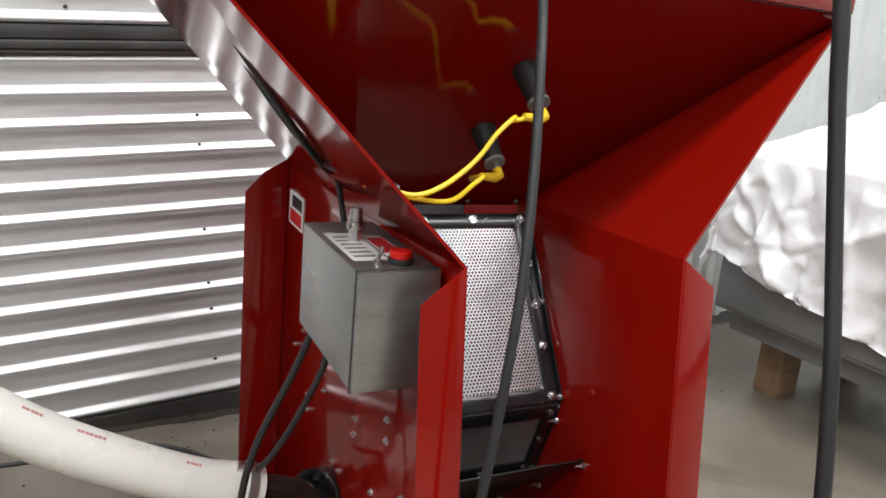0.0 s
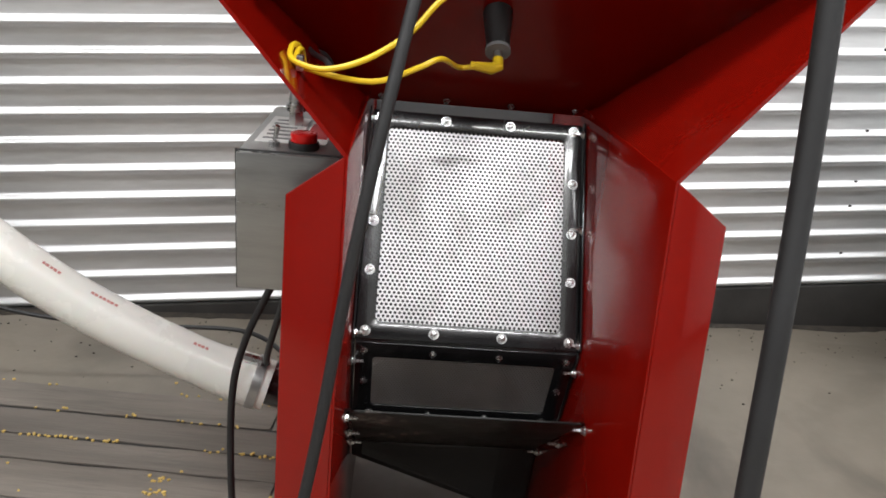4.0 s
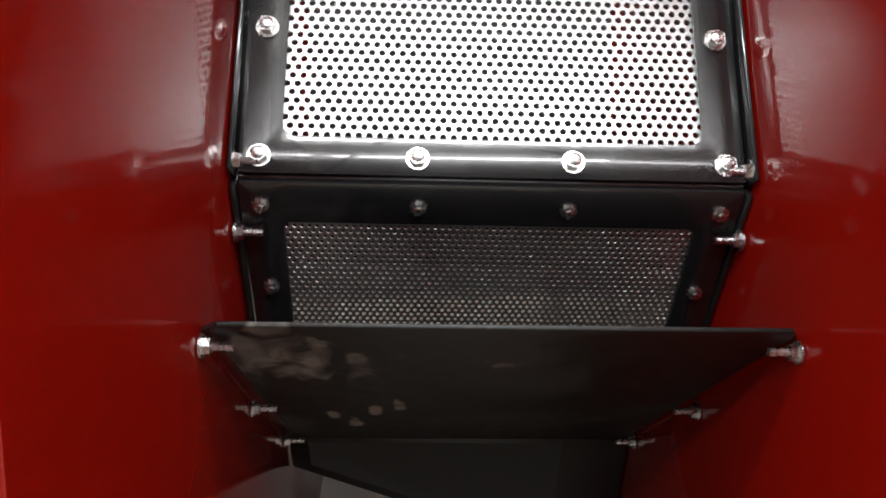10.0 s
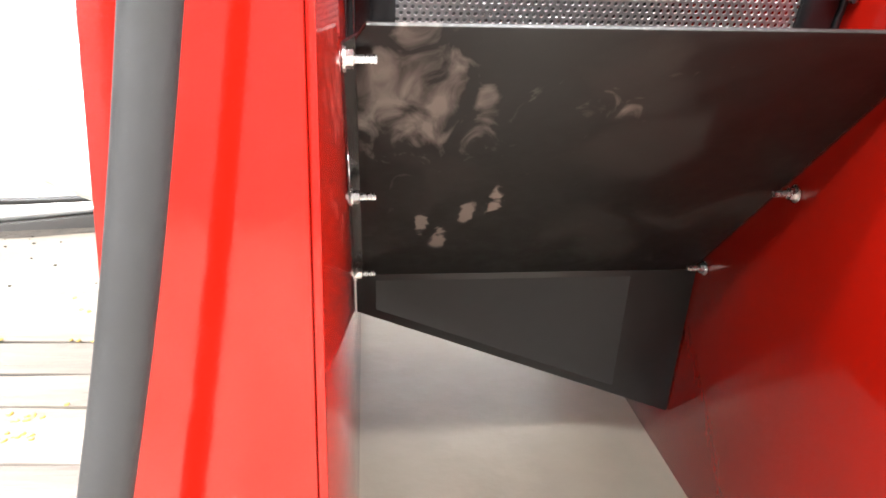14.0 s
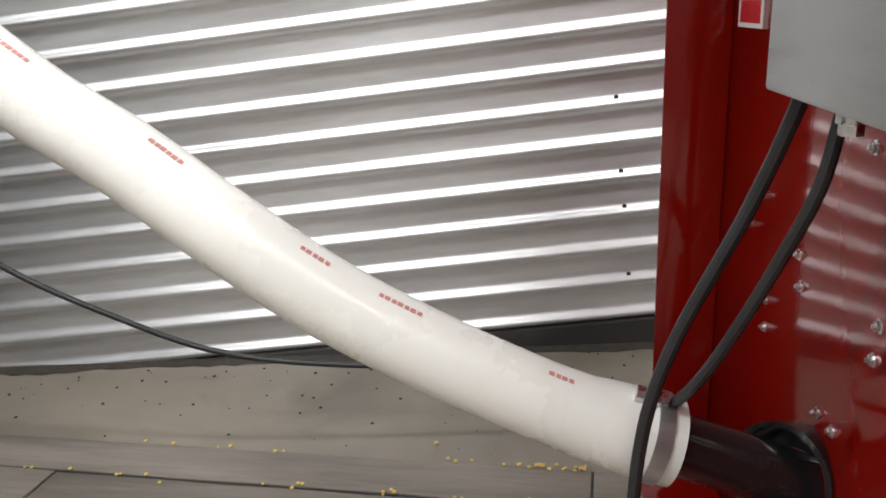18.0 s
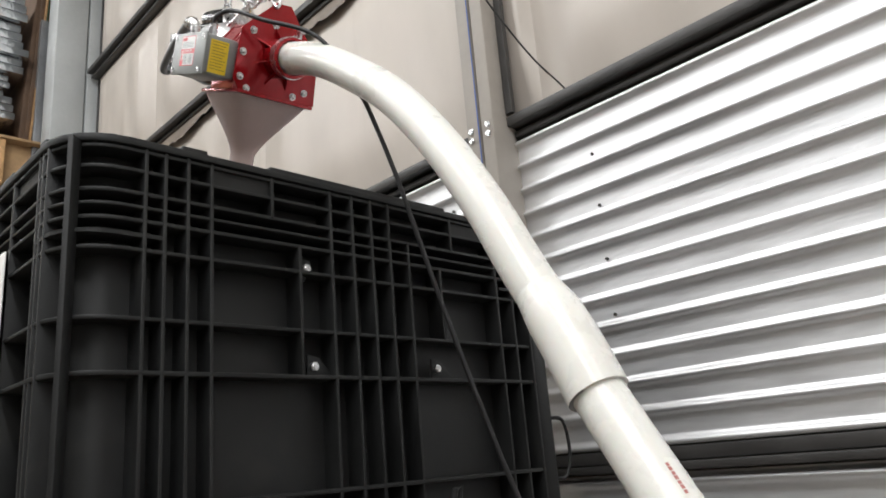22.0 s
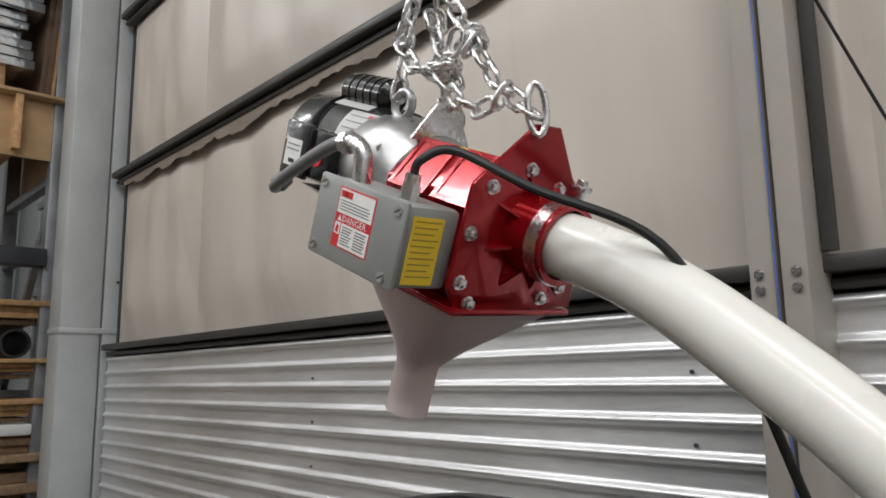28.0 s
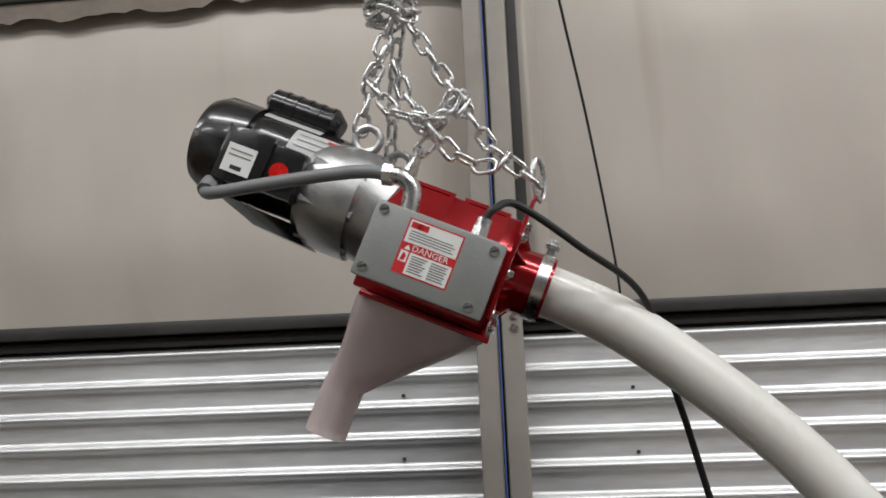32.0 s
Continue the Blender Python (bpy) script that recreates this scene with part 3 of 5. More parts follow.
for _ in range(220):
    x = rnd.uniform(-1.9, 1.4)
    y = WY - 0.05 - abs(rnd.gauss(0, 0.16))
    r = rnd.uniform(0.0012, 0.0038)
    g.ball((x, y, r * 0.4), r, 6, 0.5)
solid("floor_dirt", g, DIRT, "brown dirt and crumbs along the foot of the wall", "dirt", kind="stuff").matrix_basis = FM

# ---- the red machine ----
PX = 0.166           # inner faces of the side panels
YF, YB = -0.235, 0.65  # front and rear of the panels
ZP = 0.890           # top of the panels at the front
FL = 0.14           # the panels' front edges lean out towards the floor


def yf(z):
    return YF - FL * (ZP - z)


SU = Vector((0, 0.533, 0.846)).normalized()   # up along the leaning screen
SN = Vector((0, -SU.z, SU.y))                 # out of the screen, to the front
S0 = Vector((0, 0.0, 0.576))                  # middle of the screen's lower bolt row


def sp(x, u, n=0.0):
    return S0 + Vector((x, 0, 0)) + SU * u + SN * n


MM = pose(0, 0, 0, 0, 0, -3.56) @ pose(0, 0, 0, 0, 4.36, 0) @ Matrix.Scale(0.8884, 4)   # the machine stands askew on the falling floor
machine = thing("seed_machine", "red sheet-steel seed machine with hopper, screens and grey switch box", "machine", MM)
T = 0.003
for s, nm in ((-1, "side_panel"), (1, "side_panel")):
    g = Geo()
    x0, x1 = s * PX, s * (PX + T)
    g.prism([(x0, yf(0), 0), (x0, YB, 0), (x0, YB, 0.875), (x0, yf(ZP), ZP)], (x1 - x0, 0, 0))
    pan = part(nm, g, RED, machine, "glossy red side panel with folded flanges", bevel=0.0008)
    xo = s * (PX + 0.046)
    part("front_flange", Geo().prism([(s * (PX + T), yf(0) - 0.001, 0), (s * 0.226, yf(0) - 0.001, 0), (s * 0.226, yf(ZP - 0.042) - 0.001, ZP - 0.042), (s * (PX + T), yf(ZP) - 0.001, ZP)], (0, T, 0)), RED, pan, bevel=0.0009)
    part("rear_flange", Geo().prism([(s * (PX + T), YB, 0.045), (s * 0.260, YB, 0.085), (s * 0.260, YB, 0.80), (s * 0.220, YB, 0.845), (s * (PX + T), YB, 0.875)], (0, -T, 0)), RED, pan, bevel=0.0009)
part("back_panel", Geo().box((-PX, YB - 0.03, 0.3), (PX, YB - 0.025, 0.87)), RED, machine)
part("base_flange", Geo().box((-0.286, -0.32, 0.0385), (-PX - T, 0.73, 0.0435)), RED, machine, "flat red base flange at the floor", bevel=0.002)
part("flange_hole", Geo().cyl((-0.253, 0.285, 0.0434), (-0.253, 0.285, 0.0441), 0.006, 16), BLACK_MATT, machine)

# hopper: front sheet, flared side sheets, back sheet and a folded rim
HZ, HX, HYF, HYB = 1.245, 0.505, -0.135, 0.86
FB_Y, FB_Z = 0.212, 0.868
hop = part("hopper_front", Geo().prism([(-PX, FB_Y, FB_Z), (PX, FB_Y, FB_Z), (HX, HYF, HZ), (-HX, HYF, HZ)], (0, 0.0025, 0.002)), RED, machine, "sloping red front sheet of the hopper")
for s in (-1, 1):
    q = [(s * PX, FB_Y, FB_Z), (s * PX, yf(ZP), ZP), (s * HX, HYF, HZ), (s * HX, HYB - 0.15, HZ), (s * PX, YB, 0.875)]
    g = Geo().put(q + [(x + s * 0.003, y, z - 0.003) for x, y, z in q], [(0, 1, 2), (0, 2, 3), (0, 3, 4), (5, 7, 6), (5, 8, 7), (5, 9, 8), (1, 6, 7, 2), (2, 7, 8, 3), (3, 8, 9, 4), (4, 9, 5, 0), (0, 5, 6, 1)])
    part("hopper_side", g, RED, machine, "flared red side sheet of the hopper")
    part("rim_corner", Geo().prism([(s * (HX - 0.05), HYF + 0.0, HZ - 0.004), (s * HX, HYF - 0.002, HZ - 0.012), (s * (HX + 0.016), HYF + 0.006, HZ + 0.012), (s * (HX - 0.02), HYF + 0.006, HZ + 0.03)], (0, 0.004, 0)), RED, machine)
part("hopper_back", Geo().prism([(-PX, YB - 0.02, 0.87), (PX, YB - 0.02, 0.87), (HX, HYB - 0.15, HZ), (-HX, HYB - 0.15, HZ)], (0, 0.003, 0)), RED, machine)
part("hopper_rim", Geo().box((-HX, HYF - 0.012, HZ + 0.002), (HX, HYF + 0.004, HZ + 0.03)), RED, machine, bevel=0.002)

# perforated screens in black bolted frames
PITCH, ROW, HOLE = 0.0067, 0.0058, 0.00225


def perforated(hw, u0, u1, place, size=1.0):
    """A punched sheet: every hole is real, rows staggered."""
    pitch, row, hole = PITCH * size, ROW * size, HOLE * size
    nc, nr = int(round(2 * hw / pitch)), int((u1 - u0) / row)
    vs, fs = [], []
    corner = [(-1, -1), (0, -1), (1, -1), (1, 0), (1, 1), (0, 1), (-1, 1), (-1, 0)]
    for r in range(nr):
        v = u0 + (r + 0.5) * row
        for c in range(nc - (r % 2)):
            x = -hw + (c + 0.5 + 0.5 * (r % 2)) * pitch
            k = len(vs)
            for a, b in corner:
                vs.append(place(x + a * pitch / 2, v + b * row / 2, 0))
            for j in range(8):
                a = math.radians(225 + 45 * j)
                vs.append(place(x + hole * math.cos(a), v + hole * math.sin(a), 0))
            for j in range(8):
                a = math.radians(225 + 45 * j)
                vs.append(place(x + hole * math.cos(a), v + hole * math.sin(a), -0.0014))
            for j in range(8):
                i = (j + 1) % 8
                fs += [(k + j, k + i, k + 8 + i, k + 8 + j), (k + 8 + j, k + 8 + i, k + 16 + i, k + 16 + j)]
        if r % 2:
            for xa in (-hw, hw - pitch / 2):
                k = len(vs)
                vs += [place(xa, v - row / 2, 0), place(xa + pitch / 2, v - row / 2, 0), place(xa + pitch / 2, v + row / 2, 0), place(xa, v + row / 2, 0)]
                fs.append((k, k + 1, k + 2, k + 3))
    me = bpy.data.meshes.new("perforated_sheet")
    me.from_pydata([tuple(p) for p in vs], [], fs)
    me.materials.append(STAIN_STEEL)
    return me


def rounded_rect(x0, x1, u0, u1, r, place, n, k=4):
    out = []
    for cx, cu, a0 in ((x1 - r, u0 + r, -90), (x1 - r, u1 - r, 0), (x0 + r, u1 - r, 90), (x0 + r, u0 + r, 180)):
        for j in range(k + 1):
            a = radians(a0 + 90 * j / k)
            out.append(place(cx + r * math.cos(a), cu + r * math.sin(a), n))
    return out


FW, OW = 0.160, 0.134
frame1 = part("screen_frame", Geo().ringed(rounded_rect(-FW, FW, -0.011, 0.333, 0.0015, sp, 0.001), rounded_rect(-OW, OW, 0.014, 0.307, 0.008, sp, 0.001), SN * 0.0035), BLACK, machine, "black enamelled screen frame", bevel=0.0007)
part("perforated_sheet", perforated(OW + 0.006, 0.008, 0.313, sp), STAIN_STEEL, frame1, "perforated stainless steel sheet")
part("screen_lip", Geo().box((-FW, -0.001, -0.014), (FW, 0.012, -0.009), Matrix.Translation(S0) @ Matrix((Vector((1, 0, 0)), -SN, SU)).transposed().to_4x4()), BLACK, machine, bevel=0.001)
# lower screen, leaning back beneath
L0 = Vector((0, -0.002, 0.5495))
LU = Vector((0, -0.31, 0.95)).normalized()
LN = Vector((0, -LU.z, LU.y))


def lp(x, u, n=0.0):
    return L0 + Vector((x, 0, 0)) + LU * u + LN * n


frame2 = part("lower_screen_frame", Geo().ringed(rounded_rect(-FW, FW, -0.152, 0.016, 0.002, lp, 0.001), rounded_rect(-OW, OW, -0.122, -0.014, 0.006, lp, 0.001), LN * 0.0035), BLACK, machine, "black frame of the lower screen", bevel=0.0007)
part("perforated_sheet", perforated(OW + 0.006, -0.13, -0.008, lp, 0.72), STAIN_STEEL, frame2, "dim perforated sheet seen at a slant")
for s in (-1, 1):
    g = Geo().prism([sp(s * 0.1615, -0.012, -0.012), sp(s * 0.1645, -0.012, -0.012), sp(s * 0.1645, 0.335, -0.012), sp(s * 0.1615, 0.335, -0.012)], SN * 0.003)
    g.prism([sp(s * 0.1618, -0.012, -0.009), sp(s * 0.1645, -0.012, -0.009), sp(s * 0.1645, 0.335, -0.009), sp(s * 0.1618, 0.335, -0.009)], SN * 0.022)
    part("side_bracket", g, BLACK, machine, bevel=0.0008)
    g = Geo().prism([lp(s * 0.161, -0.15, -0.01), lp(s * 0.165, -0.15, -0.01), lp(s * 0.165, 0.014, -0.01), lp(s * 0.161, 0.014, -0.01)], LN * 0.016)
    part("side_bracket", g, BLACK, machine, bevel=0.0008)
# black sheet added behind the screens for the shade inside the chamber
part("chamber_shade", Geo().prism([(-PX + 0.001, 0.30, 0.4), (PX - 0.001, 0.30, 0.4), (PX - 0.001, 0.45, 0.87), (-PX + 0.001, 0.45, 0.87)], (0, 0.004, 0)), BLACK_MATT, machine)

# trough plate and boot
TR0, TR1 = Vector((0, -0.107, 0.5095)), Vector((0, 0.162, 0.272))
TD = (TR1 - TR0).normalized()
TN = Vector((0, TD.z, -TD.y))
part("trough_plate", Geo().prism([TR0 + Vector((-0.153, 0, 0)), TR0 + Vector((0.154, 0, 0)), TR0 + Vector((0.1585, 0, 0)) + TD * 0.012, TR1 + Vector((0.1585, 0, 0)), TR1 + Vector((-0.1585, 0, 0)), TR0 + Vector((-0.1585, 0, 0)) + TD * 0.012], -TN * 0.003), TROUGH, machine, "black steel trough plate with dusty scuff marks", bevel=0.0008)
# black strips added to keep the gaps dark where the lit wall showed through
for sx in (-1, 1):
    part("trough_gap_strip", Geo().prism([TR0 + Vector((sx * 0.157, 0, 0)) + TD * 0.012 - TN * 0.004, TR0 + Vector((sx * 0.1655, 0, 0)) + TD * 0.02 - TN * 0.004, TR1 + Vector((sx * 0.1655, 0, 0)) - TN * 0.004, TR1 + Vector((sx * 0.157, 0, 0)) - TN * 0.004], -TN * 0.002), BLACK, machine)
part("boot_plate", Geo().prism([(-0.165, 0.163, 0.274), (0.165, 0.163, 0.274), (0.165, 0.188, 0.098), (-0.165, 0.186, 0.224)], (0, 0.003, 0)), BOOT, machine, "dark vertical boot plate with a slanted lower edge", bevel=0.0006)
part("boot_side", Geo().prism([(0.162, 0.166, 0.272), (0.1652, 0.166, 0.272), (0.1652, 0.32, 0.272), (0.1652, 0.32, 0.10), (0.162, 0.190, 0.10)], (0, 0.002, 0)), BLACK_MATT, machine)

# bolts: heads in the screens, cross bolts into the panels, panel bolts
BOLT = bolt_mesh()
BOLT_L = bolt_mesh(0.0050, 0.0042, 0.0068, 0.012)
BOLT_S = bolt_mesh(0.0042, 0.0035, 0.0055)
BOLT_P = bolt_mesh(0.0048, 0.0030, 0.0064, 0.0025)


def bolt(me, p, d):
    ob = part("bolt", me, ZINC, machine)
    ob.matrix_basis = aim(p, d) @ pose(0, 0, 0, 0, 0, random.uniform(0, 60))
    return ob


for u in (0.0, 0.322):
    for x in (-0.147, -0.049, 0.049, 0.147):
        bolt(BOLT, sp(x, u, 0.0045), SN)
for u in (0.088, 0.161, 0.238):
    for x in (-0.147, 0.147):
        bolt(BOLT, sp(x, u, 0.0045), SN)
for x in (-0.147, -0.048, 0.048, 0.147):
    bolt(BOLT_S, lp(x, 0.0, 0.0045), LN)
for x in (-0.1, -0.033, 0.033, 0.1):
    bolt(BOLT_S, lp(x * 1.35, -0.137, 0.0045), LN)
for x in (-0.146, 0.146):
    bolt(BOLT_S, lp(x, -0.066, 0.0045), LN)
for s in (-1, 1):
    for u in (0.0, 0.172, 0.322):
        bolt(BOLT_L, sp(s * 0.163, u - 0.004, 0.006), (-s, 0, 0))
    bolt(BOLT_L, lp(s * 0.164, -0.018, 0.010), (-s, 0, 0))
    bolt(BOLT_L, lp(s * 0.164, -0.145, 0.006), (-s, 0, 0))
    for y, z in ((-0.089, 0.499), (0.027, 0.3935), (0.153, 0.286)):
        bolt(BOLT_L, Vector((s * 0.165, y, z)) + TN * 0.009, (-s, 0, 0))
for y, z in ((0.451, 0.547), (0.514, 0.492), (0.300, 0.518), (0.287, 0.487), (0.104, 0.521), (0.108, 0.489), (0.398, 0.428), (0.395, 0.393), (0.209, 0.381), (0.171, 0.383), (0.008, 0.439), (-0.002, 0.402), (-0.112, 0.503), (-0.037, 0.591), (-0.039, 0.557), (0.405, 0.711), (0.151, 0.659)):
    bolt(BOLT_P, (-PX - T, y, z), (-1, 0, 0))
for x in (-0.15, -0.05, 0.05, 0.15):
    bolt(BOLT_S, Vector((x, FB_Y - 0.012, FB_Z + 0.012)) + Vector((0, -0.003, -0.002)), (0, -0.7, -0.7))

# outlet stub on the panel, black pipe and clamp
stub0, stub1 = Vector((-PX - T, 0.200, 0.300)), Vector((-0.318, 0.180, 0.364))
sd = (stub1 - stub0).normalized()
CB = sd.cross(Vector((0, 0, 1))).normalized()
cn = (sd * 0.75 + Vector((-0.25, -0.55, 0.0))).normalized()
cc = Vector((-0.196, 0.198, 0.312))
ring = part("outlet_flange", Geo().pipe(cc - cn * 0.016, cc + cn * 0.014, 0.058, 0.052, 32), BLACK, machine, "black outlet collar round the pipe on the side panel", smooth=True)
part("collar_disc", Geo().pipe(cc - cn * 0.018, cc - cn * 0.013, 0.0575, 0.030, 32), BLACK, machine, smooth=True)
part("flange_ear", Geo().prism([(-0.185, 0.162, 0.272), (-0.212, 0.140, 0.266), (-0.205, 0.124, 0.250), (-0.180, 0.124, 0.256)], (0, 0.004, 0.036)), BLACK, machine, bevel=0.0015)
part("ear_bolt", Geo().cyl((-0.224, 0.130, 0.284), (-0.176, 0.138, 0.282), 0.0028, 8).cyl((-0.207, 0.133, 0.284), (-0.200, 0.134, 0.283), 0.0065, 6), ZINC, machine, "zinc bolt through the collar ear", smooth=True)
part("outlet_pipe", Geo().pipe(stub0 + sd * 0.002, stub1 + sd * 0.03, 0.0322, 0.0292, 32), BLACK, machine, "glossy black outlet pipe", smooth=True)

# grey switch box on the panel
box_g = part("switch_box", Geo().box((-0.278, -0.200, 0.756), (-0.170, 0.055, 0.912)), BOXGREY, machine, "brushed grey steel switch box", bevel=0.003)
part("lid_seam", Geo().box((-0.2795, -0.1945, 0.7545), (-0.1695, -0.1915, 0.9135)), DARKSEAL, box_g)
part("rating_label", Geo().box((-0.268, -0.150, 0.912), (-0.222, -0.015, 0.9126)), WHITE, box_g, "white printed label, unreadable")
for k in range(6):
    part("label_line", Geo().box((-0.262 + 0.001 * (k % 2), -0.135 + k * 0.019, 0.9126), (-0.232, -0.128 + k * 0.019, 0.9129)), LABEL_INK, box_g)
part("warning_label", Geo().box((-0.218, -0.15, 0.912), (-0.190, -0.03, 0.9126)), WHITE, box_g)
part("warning_band", Geo().box((-0.216, -0.12, 0.9126), (-0.192, -0.045, 0.9129)), LABEL_RED, box_g)
part("toggle_switch", Geo().cyl((-0.243, -0.168, 0.912), (-0.243, -0.168, 0.918), 0.006, 12).cyl((-0.243, -0.168, 0.918), (-0.239, -0.171, 0.936), 0.0022, 8, 0.003), ZINC, box_g, "chrome toggle switch", smooth=True)
part("stop_button", Geo().cyl((-0.212, -0.165, 0.9195), (-0.212, -0.165, 0.929), 0.0145, 20), REDPLASTIC, box_g, "red push button", bevel=0.001)
part("button_base", Geo().cyl((-0.212, -0.165, 0.912), (-0.212, -0.165, 0.9195), 0.0165, 20), BLACK_MATT, box_g, bevel=0.001)
part("cable_gland", Geo().cyl((-0.236, -0.055, 0.912), (-0.236, -0.055, 0.93), 0.0095, 6).cyl((-0.236, -0.055, 0.93), (-0.236, -0.055, 0.938), 0.0125, 16).cyl((-0.236, -0.055, 0.938), (-0.236, -0.055, 0.958), 0.010, 16, 0.008), ZINC, box_g, "zinc cable gland", smooth=True)
part("cable_gland", Geo().cyl((-0.235, 0.01, 0.757), (-0.235, 0.01, 0.738), 0.010, 12).cyl((-0.235, 0.01, 0.738), (-0.235, 0.01, 0.73), 0.008, 6), ZINC, box_g, smooth=True)

box_g.matrix_basis = pose(-0.008, 0.008, -0.037)
# sensors on the hopper with yellow leads
FD = Vector((0, (FB_Y - HYF), -(HZ - FB_Z))).normalized()
FN = Vector((0, -(HZ - FB_Z), -(FB_Y - HYF))).normalized()


def fp(x, z, n=0.0):
    t = (z - FB_Z) / (HZ - FB_Z)
    return Vector((x, FB_Y + (HYF - FB_Y) * t, z)) + FN * n


for x, z in ((0.009, 1.12), (0.0, 1.02)):
    b = part("level_sensor", Geo().tube([fp(x, z), fp(x, z, 0.012), fp(x, z, 0.05), fp(x, z, 0.062)], [0.020, 0.019, 0.0155, 0.0145], 18), BLACK_MATT, machine, "black rubber level sensor", smooth=True)
    part("sensor_washer", Geo().cyl(fp(x, z, 0.062), fp(x, z, 0.067), 0.0165, 18), CONDUIT, b, smooth=True)
    part("sensor_stem", Geo().cyl(fp(x, z, 0.067), fp(x, z, 0.083), 0.005, 10), ZINC, b, smooth=True)
    e0 = fp(x, z, 0.078)
    part("lead_plug", Geo().tube([e0, e0 + FN * 0.012, e0 + FN * 0.016 + Vector((-0.008, 0, 0)), e0 + FN * 0.016 + Vector((-0.035, 0, 0.002))], [0.007, 0.0075, 0.0075, 0.005], 10), YELLOW, b, "yellow right-angle plug", smooth=True)
e1, e2 = fp(0.009, 1.12, 0.094) + Vector((-0.03, 0, 0)), fp(0.0, 1.02, 0.094) + Vector((-0.03, 0, 0))
part("sensor_lead", Geo().tube(spline([e1, e1 + Vector((-0.02, 0.0, -0.004)), Vector((-0.054, -0.112, 1.058)), Vector((-0.085, -0.125, 1.037)), Vector((-0.114, -0.13, 1.003)), Vector((-0.158, -0.14, 0.973)), Vector((-0.202, -0.15, 0.960)), Vector((-0.236, -0.140, 0.966)), Vector((-0.243, -0.100, 0.975)), Vector((-0.240, -0.068, 0.972)), (-0.236, -0.055, 0.952)]), 0.0033, 8), YELLOW, machine, "yellow sensor lead", smooth=True)
part("sensor_lead", Geo().tube(spline([e2, e2 + Vector((-0.02, 0, -0.002)), Vector((-0.076, -0.082, 0.973)), Vector((-0.10, -0.10, 0.964)), Vector((-0.142, -0.13, 0.950)), Vector((-0.182, -0.14, 0.951)), Vector((-0.230, -0.134, 0.960)), Vector((-0.237, -0.100, 0.969)), Vector((-0.236, -0.070, 0.968)), (-0.235, -0.055, 0.952)]), 0.0033, 8), YELLOW, machine, "yellow sensor lead", smooth=True)
part("lead_clip", Geo().box((-0.232, -0.146, 0.955), (-0.224, -0.136, 0.972)), ZINC, machine, bevel=0.002)
# model plate on the panel: plain bars for the lettering
mp = part("model_label", Geo().box((-PX - T - 0.0008, 0.50, 0.742), (-PX - T, 0.615, 0.815)), WHITE, machine, "white and black model sticker, lettering not readable")
part("label_bar", Geo().box((-PX - T - 0.0012, 0.51, 0.783), (-PX - T - 0.0008, 0.59, 0.808)), LABEL_BLK, mp)
part("label_bar", Geo().box((-PX - T - 0.0012, 0.51, 0.748), (-PX - T - 0.0008, 0.605, 0.776)), LABEL_RED, mp)

# ---- the black seed bin ----
BL1, BL2, BH = 1.04, 0.92, 1.530
bin_m = pose(-1.530, -0.237, 0, 0, 0, 91.2)
seed_bin = thing("seed_bin", "black ribbed plastic seed bin standing by the wall", "bin", bin_m)


def outline(off, r=0.09, k=6):
    """The bin's rounded plan, drawn in by off."""
    x0, y0, x1, y1, rr = off, off, BL1 - off, BL2 - off, max(0.01, r - off)
    out = []
    for cx, cy, a0 in ((x1 - rr, y0 + rr, -90), (x1 - rr, y1 - rr, 0), (x0 + rr, y1 - rr, 90), (x0 + rr, y0 + rr, 180)):
        for j in range(k + 1):
            a = radians(a0 + 90 * j / k)
            out.append((cx + rr * math.cos(a), cy + rr * math.sin(a)))
    return out


def ring_part(name, o0, o1, z0, z1, parent=seed_bin, bevel=0.0015):
    a, b = [(x, y, z0) for x, y in outline(o0)], [(x, y, z0) for x, y in outline(o1)]
    return part(name, Geo().ringed(a, b, (0, 0, z1 - z0)), BIN, parent, bevel=bevel, smooth=True)


ring_part("shell", 0.044, 0.054, 0.29, BH - 0.004)
part("bin_floor", Geo().prism([(x, y, 0.295) for x, y in outline(0.046)], (0, 0, 0.02)), BIN, seed_bin)
LEVELS = [(BH - 0.006, 0.012, 0.0), (1.513, 0.006, 0.004), (1.481, 0.006, 0.004), (1.446, 0.006, 0.004), (1.425, 0.005, 0.004), (1.404, 0.006, 0.004), (1.360, 0.006, 0.004), (1.260, 0.006, 0.004), (1.184, 0.007, 0.003), (1.003, 0.007, 0.003), (0.862, 0.012, -0.012), (0.79, 0.006, 0.004), (0.70, 0.006, 0.004), (0.62, 0.006, 0.004), (0.55, 0.006, 0.004), (0.44, 0.006, 0.004), (0.305, 0.02, -0.004)]
for z, t, o in LEVELS:
    ring_part("level_rib", o, 0.047, z - t / 2, z + t / 2)
